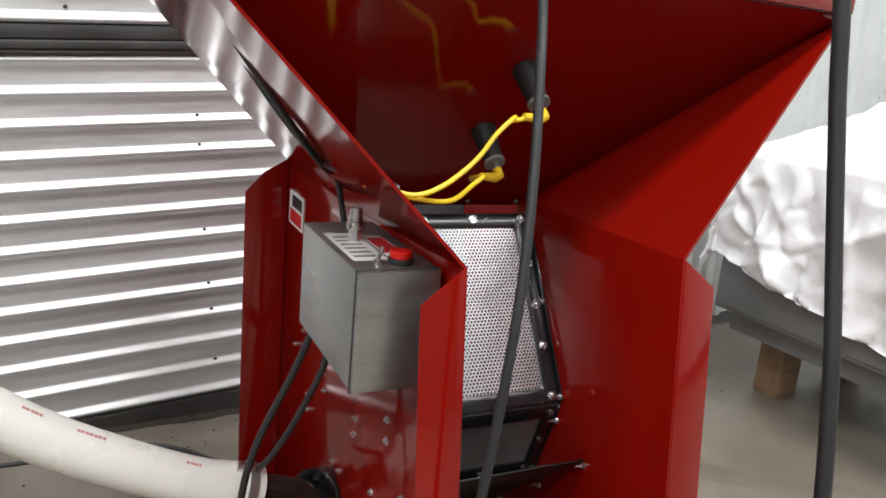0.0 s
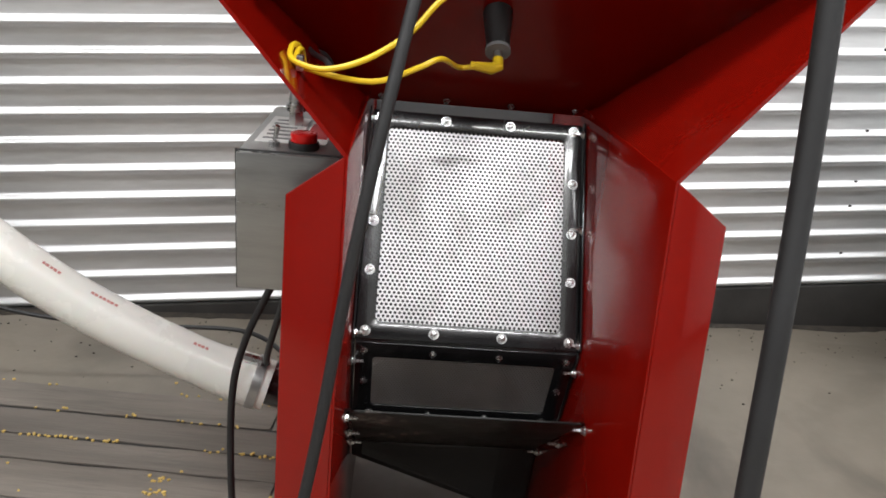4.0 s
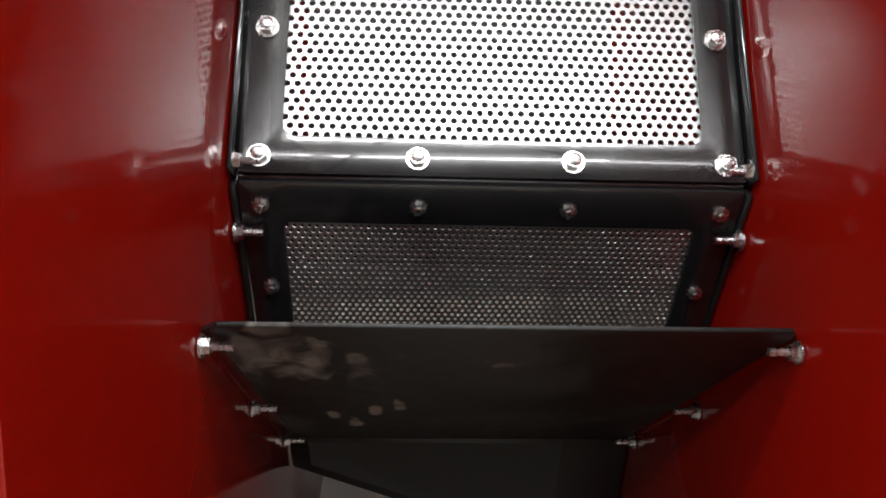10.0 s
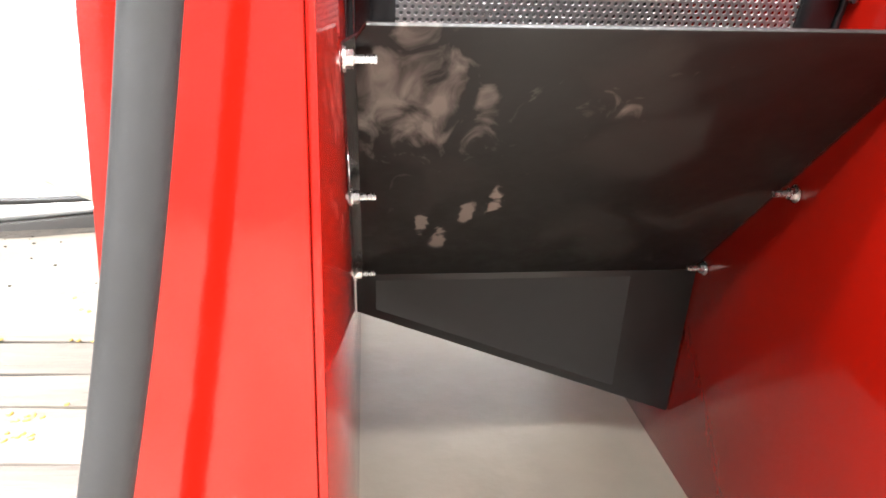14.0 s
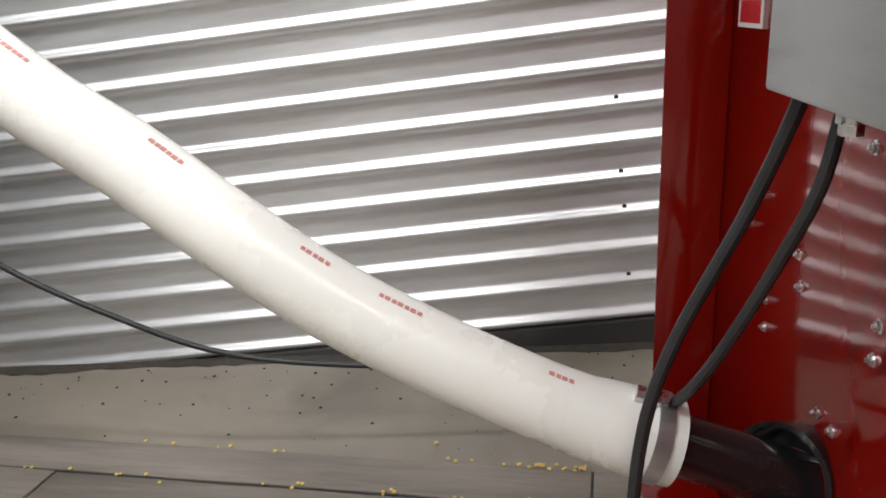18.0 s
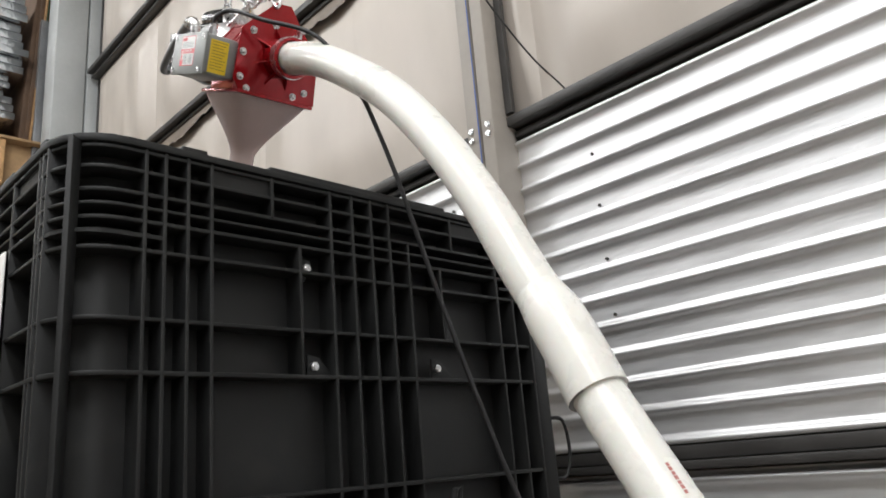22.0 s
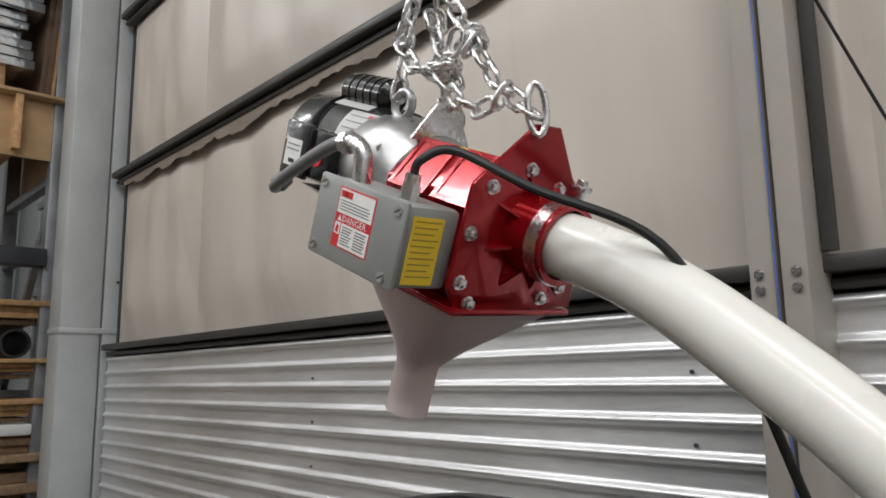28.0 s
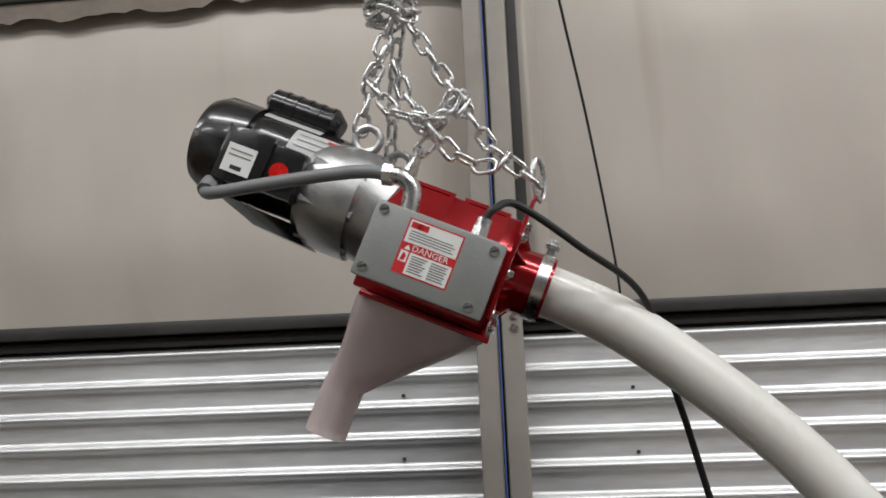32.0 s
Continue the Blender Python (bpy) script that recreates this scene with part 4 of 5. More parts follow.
# a short extra level rib bends round each corner
for cx, cy, sx, sy in ((0, 0, 1, 1), (BL1, 0, -1, 1), (0, BL2, 1, -1), (BL1, BL2, -1, -1)):
    arc = [(0.150, 0.004), (0.075, 0.004)] + [(0.075 - 0.071 * math.sin(radians(a)), 0.075 - 0.071 * math.cos(radians(a))) for a in (15, 30, 45, 60, 75)] + [(0.004, 0.075), (0.004, 0.112)]
    inn = [(0.150, 0.047), (0.075, 0.047)] + [(0.075 - 0.028 * math.sin(radians(a)), 0.075 - 0.028 * math.cos(radians(a))) for a in (15, 30, 45, 60, 75)] + [(0.047, 0.075), (0.047, 0.112)]
    g = Geo()
    for (a, b), (c, d) in zip(zip(arc, arc[1:]), zip(inn, inn[1:])):
        g.prism([(cx + sx * x, cy + sy * y, 1.379) for x, y in (a, b, d, c)], (0, 0, 0.006))
    part("corner_rib", g, BIN, seed_bin)
# standing ribs on the four faces: place along the face, foot and head
TOP = BH - 0.012
RIBS1 = [(0.118, 0.30, TOP), (0.148, 0.30, TOP), (0.184, 0.30, TOP), (0.223, 0.30, TOP), (0.332, 1.446, TOP), (0.384, 1.187, 1.404), (0.451, 0.30, TOP), (0.499, 0.30, TOP), (0.543, 0.30, TOP), (0.586, 0.30, TOP), (0.632, 0.30, 1.446), (0.714, 1.262, 1.404), (0.752, 1.446, TOP), (0.880, 0.30, TOP), (0.928, 0.30, TOP), (0.976, 0.30, TOP)]
RIBS2 = [(0.076, 0.30, TOP), (0.096, 0.30, TOP), (0.112, 0.30, TOP), (0.235, 0.30, TOP), (0.326, 1.38, TOP), (0.380, 1.38, TOP), (0.431, 0.30, TOP), (0.492, 1.38, TOP), (0.550, 0.30, TOP), (0.62, 1.38, TOP), (0.70, 0.30, TOP), (0.75, 0.30, TOP), (0.795, 0.30, TOP), (0.84, 0.30, TOP)]
for ribs, face in ((RIBS1, 0), (RIBS2, 1), (RIBS1, 2), (RIBS2, 3)):
    for p, lo, hi in ribs:
        if face == 0:
            a, b = (p - 0.003, 0.003, lo), (p + 0.003, 0.047, hi)
        elif face == 1:
            a, b = (0.003, p - 0.003, lo), (0.047, p + 0.003, hi)
        elif face == 2:
            a, b = (p - 0.003, BL2 - 0.047, lo), (p + 0.003, BL2 - 0.003, hi)
        else:
            a, b = (BL1 - 0.047, p - 0.003, lo), (BL1 - 0.003, p + 0.003, hi)
        part("standing_rib", Geo().box(a, b), BIN, seed_bin, bevel=0.0012)
for x, y, a in ((0.022, 0.022, 45), (BL1 - 0.022, 0.022, -45)):
    cr = part("corner_post", Geo().box((-0.004, -0.014, 0.30), (0.004, 0.012, TOP)), BIN, seed_bin, bevel=0.0012)
    cr.matrix_basis = pose(x, y, 0, 0, 0, -a)
# raised rim pieces with a recess between them
for x0, x1 in ((0.172, 0.215), (0.327, 0.74), (0.89, 1.0)):
    part("rim_block", Geo().box((x0, 0.001, BH - 0.004), (x1, 0.034, BH + 0.007)), BIN, seed_bin, bevel=0.003)
for y0, y1 in ((0.085, 0.11), (0.24, 0.60), (0.70, 0.80)):
    part("rim_block", Geo().box((0.001, y0, BH - 0.004), (0.034, y1, BH + 0.007)), BIN, seed_bin, bevel=0.003)
part("recess_plate", Geo().box((0.226, 0.010, 1.484), (0.329, 0.016, BH - 0.012)), BIN, seed_bin)
part("recess_plate", Geo().box((0.755, 0.010, 1.484), (0.877, 0.016, BH - 0.012)), BIN, seed_bin)
part("recess_plate", Geo().box((0.010, 0.115, 1.484), (0.016, 0.232, BH - 0.012)), BIN, seed_bin)
# latches, brackets and their bolts
for x, z in ((0.404, 1.370), (0.414, 1.203), (0.698, 1.207), (0.40, 0.90), (0.66, 0.93)):
    lt = part("latch_bracket", Geo().prism([(x - 0.012, 0.020, z - 0.022), (x + 0.05 * (z < 1.3), 0.020, z - 0.022), (x + 0.012, 0.020, z + 0.016), (x - 0.010, 0.020, z + 0.02)], (0, 0.006, 0)), BIN, seed_bin, bevel=0.001)
    part("bolt", Geo().cyl((x, 0.020, z), (x, 0.013, z), 0.008, 6).cyl((x, 0.013, z), (x, 0.010, z), 0.005, 8), ZINC, lt, "zinc latch bolt")
for x in (0.36, 0.66):
    part("latch_handle", Geo().tube([(x, 0.004, 0.90), (x + 0.012, -0.012, 0.925), (x + 0.03, -0.014, 0.985), (x + 0.045, -0.012, 0.99), (x + 0.028, -0.014, 0.92), (x + 0.012, 0.0, 0.885)], 0.006, 8, closed=True), BIN, seed_bin, smooth=True)
    part("latch_tray", Geo().box((x - 0.09, -0.03, 0.868), (x + 0.02, 0.03, 0.885)), BIN, seed_bin, bevel=0.004)
part("wire_bail", Geo().tube(spline([(1.035, 0.03, 1.11), (1.065, 0.01, 1.10), (1.07, 0.005, 1.03), (1.055, 0.01, 0.985), (1.03, 0.025, 0.98)]), 0.004, 8), BIN, seed_bin, smooth=True)
# feet
FOOT = mat("grey_green_foot", (0.30, 0.32, 0.31), 0.6, 0, 0.15, 8, 0.1, 60)
for x, y in ((0.02, 0.02), (0.445, 0.02), (0.87, 0.02), (0.02, 0.76), (0.445, 0.76), (0.87, 0.76)):
    part("foot", Geo().prism([(x, y - 0.015, 0.07), (x + 0.165, y - 0.015, 0.07), (x + 0.165, y + 0.14, 0.07), (x, y + 0.14, 0.07)], (0, 0, 0.17)).prism([(x + 0.012, y - 0.004, 0.238), (x + 0.153, y - 0.004, 0.238), (x + 0.153, y + 0.13, 0.238), (x + 0.012, y + 0.13, 0.238)], (0, 0, 0.045)), FOOT, seed_bin, "grey-green moulded foot", bevel=0.008)
part("foot_skirt", Geo().prism([(x, y, 0.28) for x, y in outline(0.0)], (0, 0, 0.02)), BIN, seed_bin, bevel=0.006)
# placard on the bin: white board with a winged ear of corn in plain shapes
sg = thing("bin_placard", "white board with a yellow corn ear and green wing", "sign", bin_m @ pose(-0.004, 0.23, 1.052))
part("board", Geo().box((-0.003, -0.01, -0.30), (0, 0.385, 0.345)), WHITE, sg, bevel=0.001)
ear = [(0.05 + 0.0, 0.02), (0.12, -0.03), (0.28, 0.03), (0.335, 0.10), (0.33, 0.15), (0.27, 0.155), (0.12, 0.09), (0.05, 0.055)]


def flat(pts, n, d=0.0006):
    return Geo().prism([(-0.003 - n, 0.36 - y, z) for y, z in pts], (-d, 0, 0))


part("ear_outline", flat([(0.04, 0.015), (0.11, -0.045), (0.285, 0.02), (0.345, 0.10), (0.34, 0.165), (0.27, 0.168), (0.11, 0.10), (0.04, 0.06)], 0), LABEL_RED, sg)
part("ear", flat(ear, 0.0006), LABEL_YEL, sg)
part("name_bar", flat([(0.06, 0.018), (0.295, 0.098), (0.30, 0.128), (0.06, 0.05)], 0.0012), LABEL_RED, sg)
for k in range(6):
    z0 = 0.10 + 0.027 * k
    y0 = 0.13 - 0.006 * k
    part("feather", flat([(y0 + 0.05, z0), (y0 - 0.055 + 0.01 * k, z0 + 0.032), (y0 - 0.05 + 0.01 * k, z0 + 0.05), (y0 + 0.055, z0 + 0.024)], 0.0006), LABEL_YEL if k % 2 else LABEL_GRN, sg)
part("wing_edge", flat([(0.18, 0.10), (0.21, 0.13), (0.215, 0.27), (0.19, 0.29), (0.13, 0.275), (0.18, 0.262)], 0.0006), LABEL_GRN, sg)
part("nail", Geo().cyl((-0.003, 0.14, 0.335), (-0.006, 0.14, 0.335), 0.004, 8), LABEL_BLK, sg)
# dark lower box beside the bin
lb = solid("storage_tub", Geo().box((-4.2, -1.2, 0), (-3.0, -0.2, 1.05)), BIN, "dark plastic storage tub on the floor", "tub", bevel=0.02)

# ---- hose ----
PRINT = mat("faded_red_print", (0.52, 0.22, 0.20), 0.5, 0, 0.1, 30)
hose = thing("auger_hose", "white plastic flexible auger tube from machine to hanging unit", "hose")
HR = 0.0355
h_lo = [(-0.243, 0.175, 0.343), (-0.292, 0.178, 0.362), (-0.341, 0.179, 0.386), (-0.434, 0.183, 0.440), (-0.525, 0.187, 0.502), (-0.608, 0.192, 0.574), (-0.690, 0.210, 0.644), (-0.773, 0.228, 0.706), (-0.870, 0.247, 0.802), (-0.952, 0.262, 0.918), (-1.030, 0.276, 1.035), (-1.075, 0.283, 1.104)]
h_hi = [(-1.075, 0.283, 1.104), (-1.120, 0.288, 1.193), (-1.177, 0.289, 1.290), (-1.244, 0.288, 1.417), (-1.334, 0.287, 1.557), (-1.443, 0.286, 1.688), (-1.569, 0.280, 1.797), (-1.645, 0.276, 1.852), (-1.700, 0.273, 1.882), (-1.755, 0.271, 1.907)]
lo = spline(h_lo, 6)
body1 = part("lower_tube", Geo().tube(lo, HR, 28), PVC, hose, "white tube with faded red print", smooth=True)
hi = spline(h_hi, 6)
body2 = part("upper_tube", Geo().tube(hi, HR * 0.985, 28), PVC, hose, smooth=True)
part("bell_socket", Geo().tube([hi[0] + (hi[0] - hi[1]) * 0.3, hi[1], hi[3], hi[5], hi[7], hi[8], hi[9], hi[10]], [HR + 0.0065, HR + 0.0068, HR + 0.0068, HR + 0.0068, HR + 0.0064, HR + 0.0045, HR + 0.0015, HR - 0.001], 28), PVC, hose, "widened bell socket joint", smooth=True)
part("joint_lip", Geo().tube([hi[0] + (hi[0] - hi[1]) * 0.3, hi[0] + (hi[0] - hi[1]) * 0.05], [HR + 0.0062, HR + 0.0062], 28), CONDUIT, hose, smooth=True)
part("socket_end", Geo().tube([lo[0], lo[3], lo[6], lo[10], lo[14]], [HR + 0.004, HR + 0.0045, HR + 0.004, HR + 0.001, HR - 0.001], 28), PVC, hose, smooth=True)
d0 = (lo[2] - lo[0]).normalized()
cl = part("hose_clamp", Geo().pipe(lo[0] + d0 * 0.012, lo[0] + d0 * 0.026, HR + 0.0065, HR + 0.003, 28), CASTALU, hose, "steel worm-drive hose clamp", smooth=True)
part("clamp_screw", Geo().cyl(lo[0] + d0 * 0.006 + Vector((0.0, -0.012, HR + 0.010)), lo[0] + d0 * 0.034 + Vector((0, -0.012, HR + 0.010)), 0.0075, 8), ZINC, cl, smooth=True)
# red printing along the tube, too faded to read: short bars
prnt = random.Random(3)
i = 12
while i < len(lo) - 6:
    d = (lo[i + 1] - lo[i - 1]).normalized()
    side = Vector((0, -1, 0)) - d * Vector((0, -1, 0)).dot(d)
    side.normalize()
    upv = d.cross(side)
    if upv.z < 0:
        upv = -upv
    nrm = (side * 0.40 + upv * 0.92).normalized()
    tang = d.cross(nrm)
    for s in range(prnt.randint(3, 7)):
        c = lo[i] + d * (s * 0.006)
        m = Matrix((d, tang, nrm)).transposed().to_4x4()
        m.translation = c + nrm * (HR + 0.0003)
        part("print_bar", Geo().box((0, -0.0022, 0), (0.0042 + 0.0008 * (s % 2), 0.0022, 0.0003), m), PRINT, hose)
    i += prnt.randint(4, 9)

# ---- the hanging drop unit ----
UX = Vector((0.907, 0.049, -0.42)).normalized()
OLD_UM = frame_to((-1.885, 0.065, 1.845), UX, (0, 0, 1))
UM = frame_to((-1.792, 0.270, 1.923), (0.9165, 0.0284, -0.3991), (0.400, -0.0397, 0.9156)) @ Matrix.Scale(1.096, 4)
SIM = UM @ OLD_UM.inverted()   # from the plan of the unit to its place
unit = thing("drop_unit", "red discharge head with black motor, hung on chains", "motor unit", UM)


# front plate with hanging ear, bolts and webs
plate = part("front_plate", Geo().prism([(0, -0.078, -0.084), (0, 0.094, -0.078), (0, 0.086, 0.030), (0, 0.045, 0.062), (0, 0.008, 0.108), (0, -0.026, 0.106), (0, -0.092, 0.040), (0, -0.095, -0.06)], (0.005, 0, 0)), RED_DK, unit, "glossy dark red front plate", bevel=0.0012)
for y, z in ((-0.021, 0.062), (0.026, 0.048), (-0.068, 0.040), (-0.083, -0.006), (-0.082, -0.054), (-0.065, -0.0745), (0.06, 0.012), (0.066, -0.055), (0.04, -0.068)):
    b = part("bolt", BOLT, ZINC, unit)
    b.matrix_basis = aim((0.005, y, z), (1, 0, 0))
part("outlet_collar", Geo().pipe((0.004, 0, 0), (0.054, 0, 0), 0.0405, 0.0345, 28), RED_DK, unit, "red outlet collar", smooth=True)
part("collar_band", Geo().pipe((0.036, 0, 0), (0.050, 0, 0), 0.0422, 0.0406, 28), ZINC, unit, "steel clamp band", smooth=True)
part("clamp_lug", Geo().box((0.038, 0.010, 0.040), (0.048, 0.016, 0.064)).box((0.034, 0.008, 0.052), (0.052, 0.020, 0.058)), ZINC, unit, bevel=0.001)
for a in range(0, 360, 45):
    m = Matrix.Rotation(radians(a + 20), 4, "X")
    part("web", Geo().prism([(0.005, -0.0015, 0.037), (0.005, -0.0015, 0.062), (0.022, -0.0015, 0.037)], (0, 0.003, 0), m), RED_DK, unit)
part("drive_body", Geo().ringed([(-0.158, -0.062, -0.078), (-0.158, 0.062, -0.078), (-0.158, 0.066, 0.02), (-0.158, 0.035, 0.064), (-0.158, -0.035, 0.064), (-0.158, -0.066, 0.02)], [(-0.158, -0.055, -0.07), (-0.158, 0.055, -0.07), (-0.158, 0.058, 0.018), (-0.158, 0.03, 0.056), (-0.158, -0.03, 0.056), (-0.158, -0.058, 0.018)], (0.159, 0, 0)), RED_DK, unit, "red housing with slotted top", bevel=0.003)
for x0, x1 in ((-0.140, -0.092), (-0.068, -0.022)):
    part("slot_frame", Geo().ringed([(x0 - .006, -0.071, 0.012), (x1 + .006, -0.071, 0.012), (x1 + .006, -0.034, 0.066), (x0 - .006, -0.034, 0.066)], [(x0, -0.0675, 0.017), (x1, -0.0675, 0.017), (x1, -0.0375, 0.061), (x0, -0.0375, 0.061)], (0, -0.0018, 0.0012)), RED_DK, unit)
    part("slot", Geo().prism([(x0, -0.0675, 0.017), (x1, -0.0675, 0.017), (x1, -0.0375, 0.061), (x0, -0.0375, 0.061)], (0, -0.0008, 0.0006)), RED_DK, unit)
part("top_label", Geo().prism([(-0.125, -0.022, 0.0645), (-0.03, -0.022, 0.0645), (-0.03, 0.022, 0.0645), (-0.125, 0.022, 0.0645)], (0, 0, 0.0006)), WHITE, unit, "white label with a yellow warning panel")
part("top_label_yellow", Geo().prism([(-0.125, -0.02, 0.0652), (-0.095, -0.02, 0.0652), (-0.095, 0.02, 0.0652), (-0.125, 0.02, 0.0652)], (0, 0, 0.0004)), LABEL_YEL, unit)
part("bottom_flange", Geo().box((-0.142, -0.088, -0.086), (0.012, 0.088, -0.079)), RED_DK, unit, "dark red bottom flange", bevel=0.002)
part("rear_ear", Geo().prism([(-0.150, -0.05, 0.062), (-0.150, 0.04, 0.062), (-0.150, 0.005, 0.112), (-0.150, -0.018, 0.112)], (-0.005, 0, 0)), ZINC, unit, "bare steel hanging ear", bevel=0.001)

# frosted funnel
vs, fs = [], []
N = 32


def funnel_ring(t):
    out = []
    for i in range(N):
        a = 2 * math.pi * (i + 0.5) / N
        c, s = math.cos(a), math.sin(a)
        k = 1 / max(abs(c), abs(s))
        sx, sy = c * min(k, 1.28), s * min(k, 1.28)
        e = 0.7 * t + 0.3 * t * t * (3 - 2 * t)
        rx, ry = 0.076 * (1 - e) + 0.026 * e, 0.082 * (1 - e) + 0.026 * e
        cx, cy = -0.072 * (1 - t) - 0.138 * t, 0.025 * t
        out.append((cx + rx * (sx * (1 - t) + c * t), cy + ry * (sy * (1 - t) + s * t), -0.086 - 0.112 * t))
    return out


rings = [funnel_ring(t) for t in (0, 0.12, 0.25, 0.4, 0.55, 0.7, 0.85, 1.0)]
rings += [[(x, y, -0.198 - d) for x, y, z in rings[7]] for d in (0.012, 0.062)]
inner = [[(-0.12 + (x + 0.12) * 0.965, y * 0.965, z) for x, y, z in r] for r in rings]
allr = rings + inner[::-1]
g = Geo()
g.put([p for r in allr for p in r], [(i * N + j, i * N + (j + 1) % N, ((i + 1) % len(allr)) * N + (j + 1) % N, ((i + 1) % len(allr)) * N + j) for i in range(len(allr)) for j in range(N)])
part("funnel", g, FUNNEL, unit, "frosted pinkish translucent drop funnel", smooth=True, angle=60)

# gearbox and motor behind
gb = part("gearbox", Geo().tube([(-0.150, 0, -0.010), (-0.165, 0, -0.008), (-0.172, 0, -0.006), (-0.20, 0, 0), (-0.205, 0, 0), (-0.235, 0, 0), (-0.262, 0, 0), (-0.275, 0, 0)], [0.052, 0.056, 0.063, 0.064, 0.070, 0.070, 0.066, 0.060], 36), CASTALU, unit, "cast aluminium gearbox", smooth=True)
for a in (20, 65, 110, 160, 250, 300):
    m = Matrix.Rotation(radians(a), 4, "X")
    part("gearbox_lug", Geo().cyl((-0.268, 0, 0.061), (-0.20, 0, 0.063), 0.0065, 8, m=m), CASTALU, gb, smooth=True)
part("lifting_eye", Geo().tube([(-0.228 + 0.016 * math.cos(a * 0.524), -0.018, 0.080 + 0.016 * math.sin(a * 0.524)) for a in range(12)], 0.005, 8, closed=True), CASTALU, gb, "lifting eye", smooth=True)
part("lifting_eye", Geo().tube([(-0.190 + 0.014 * math.cos(a * 0.524), 0.03, 0.074 + 0.014 * math.sin(a * 0.524)) for a in range(12)], 0.005, 8, closed=True), CASTALU, gb, smooth=True)
mot = part("motor_body", Geo().tube([(-0.272, 0, 0), (-0.276, 0, 0), (-0.40, 0, 0), (-0.404, 0, 0)], [0.056, 0.060, 0.060, 0.058], 36), BLACK, unit, "glossy black electric motor", smooth=True)
part("fan_cover", Geo().tube([(-0.398, 0, 0), (-0.40, 0, 0), (-0.445, 0, 0), (-0.462, 0, 0), (-0.470, 0, 0)], [0.060, 0.0645, 0.0645, 0.056, 0.034], 36), BLACK, mot, "rounded black fan cover", smooth=True)
part("motor_band", Geo().pipe((-0.385, 0, 0), (-0.292, 0, 0), 0.0606, 0.0602, 36), BLACK, mot, smooth=True)
cap = Geo().tube([(-0.405, -0.005, 0.068), (-0.398, -0.005, 0.071), (-0.315, -0.005, 0.071), (-0.305, -0.005, 0.068)], [0.014, 0.023, 0.023, 0.014], 16)
part("capacitor_cover", cap, BLACK, mot, "black capacitor cover", smooth=True)
for k in range(5):
    part("cover_rib", Geo().cyl((-0.385 + k * 0.016, -0.005, 0.071), (-0.381 + k * 0.016, -0.005, 0.071), 0.0242, 16), BLACK, mot, smooth=True)


def wrap_label(name, x0, x1, a0, a1, r, material, parent):
    n = 8
    vs = [(x, -r * math.sin(radians(a0 + (a1 - a0) * j / n)), r * math.cos(radians(a0 + (a1 - a0) * j / n))) for x in (x0, x1) for j in range(n + 1)]
    return part(name, Geo().put(vs, [(j, j + 1, n + 2 + j, n + 1 + j) for j in range(n)]), material, parent, smooth=True)


MLAB = mat("grey_white_motor_label", (0.5, 0.5, 0.49), 0.35, 0, 0.04, 30)
wrap_label("motor_label", -0.345, -0.285, 40, 135, 0.0612, MLAB, mot)
wrap_label("motor_label", -0.395, -0.318, 18, 36, 0.0612, MLAB, mot)
for k in range(9):
    wrap_label("label_line", -0.338, -0.292 - 0.006 * (k % 3), 48 + k * 9, 49.4 + k * 9, 0.0615, LABEL_INK, mot)
wrap_label("label_mark", -0.302, -0.290, 44, 47.5, 0.0616, LABEL_RED, mot)
jb = part("junction_box", Geo().box((-0.412, -0.094, -0.008), (-0.318, -0.055, 0.052)), BLACK, mot, "black junction box", bevel=0.003)
part("box_cover", Geo().box((-0.416, -0.100, -0.012), (-0.358, -0.093, 0.056)), BLACK, jb, bevel=0.002)
part("box_label", Geo().box((-0.408, -0.1008, 0.0), (-0.372, -0.100, 0.034)), WHITE, jb, "small white label")
for k in range(2):
    part("label_line", Geo().box((-0.404, -0.1012, 0.026 - k * 0.006), (-0.376, -0.1008, 0.0275 - k * 0.006)), LABEL_INK, jb)
part("label_logo", Geo().box((-0.397, -0.1012, 0.004), (-0.383, -0.1008, 0.009)), LABEL_BLK, jb)
part("red_dot", Geo().cyl((-0.342, -0.0945, 0.020), (-0.342, -0.096, 0.020), 0.0115, 20), REDPLASTIC, jb, "round red sticker")
part("motor_foot", Geo().prism([(-0.415, -0.05, -0.062), (-0.30, -0.05, -0.066), (-0.29, -0.02, -0.085), (-0.36, -0.02, -0.082), (-0.40, -0.035, -0.066)], (0, 0.07, 0)), BLACK, mot, "folded black motor foot", bevel=0.001)

gb.matrix_basis = pose(0.012, 0, 0.016)
mot.matrix_basis = pose(0.046, 0.010, 0.030)
jb.matrix_basis = pose(0.012, 0.008, -0.038)

# grey switch box, its cover, screws, labels
gs = part("switch_box", Geo().box((-0.165, -0.150, -0.070), (-0.004, -0.066, 0.028)), GREYPAINT, unit, "grey painted switch enclosure", bevel=0.007)
cv = part("box_cover", Geo().box((-0.168, -0.157, -0.073), (-0.001, -0.149, 0.031)), GREYPAINT, gs, "grey cover with slotted screws", bevel=0.004)
SLOT = Geo().cyl((0, 0, 0), (0, 0, 0.002), 0.0062, 16).mesh("cover_screw", ZINC, smooth=True)
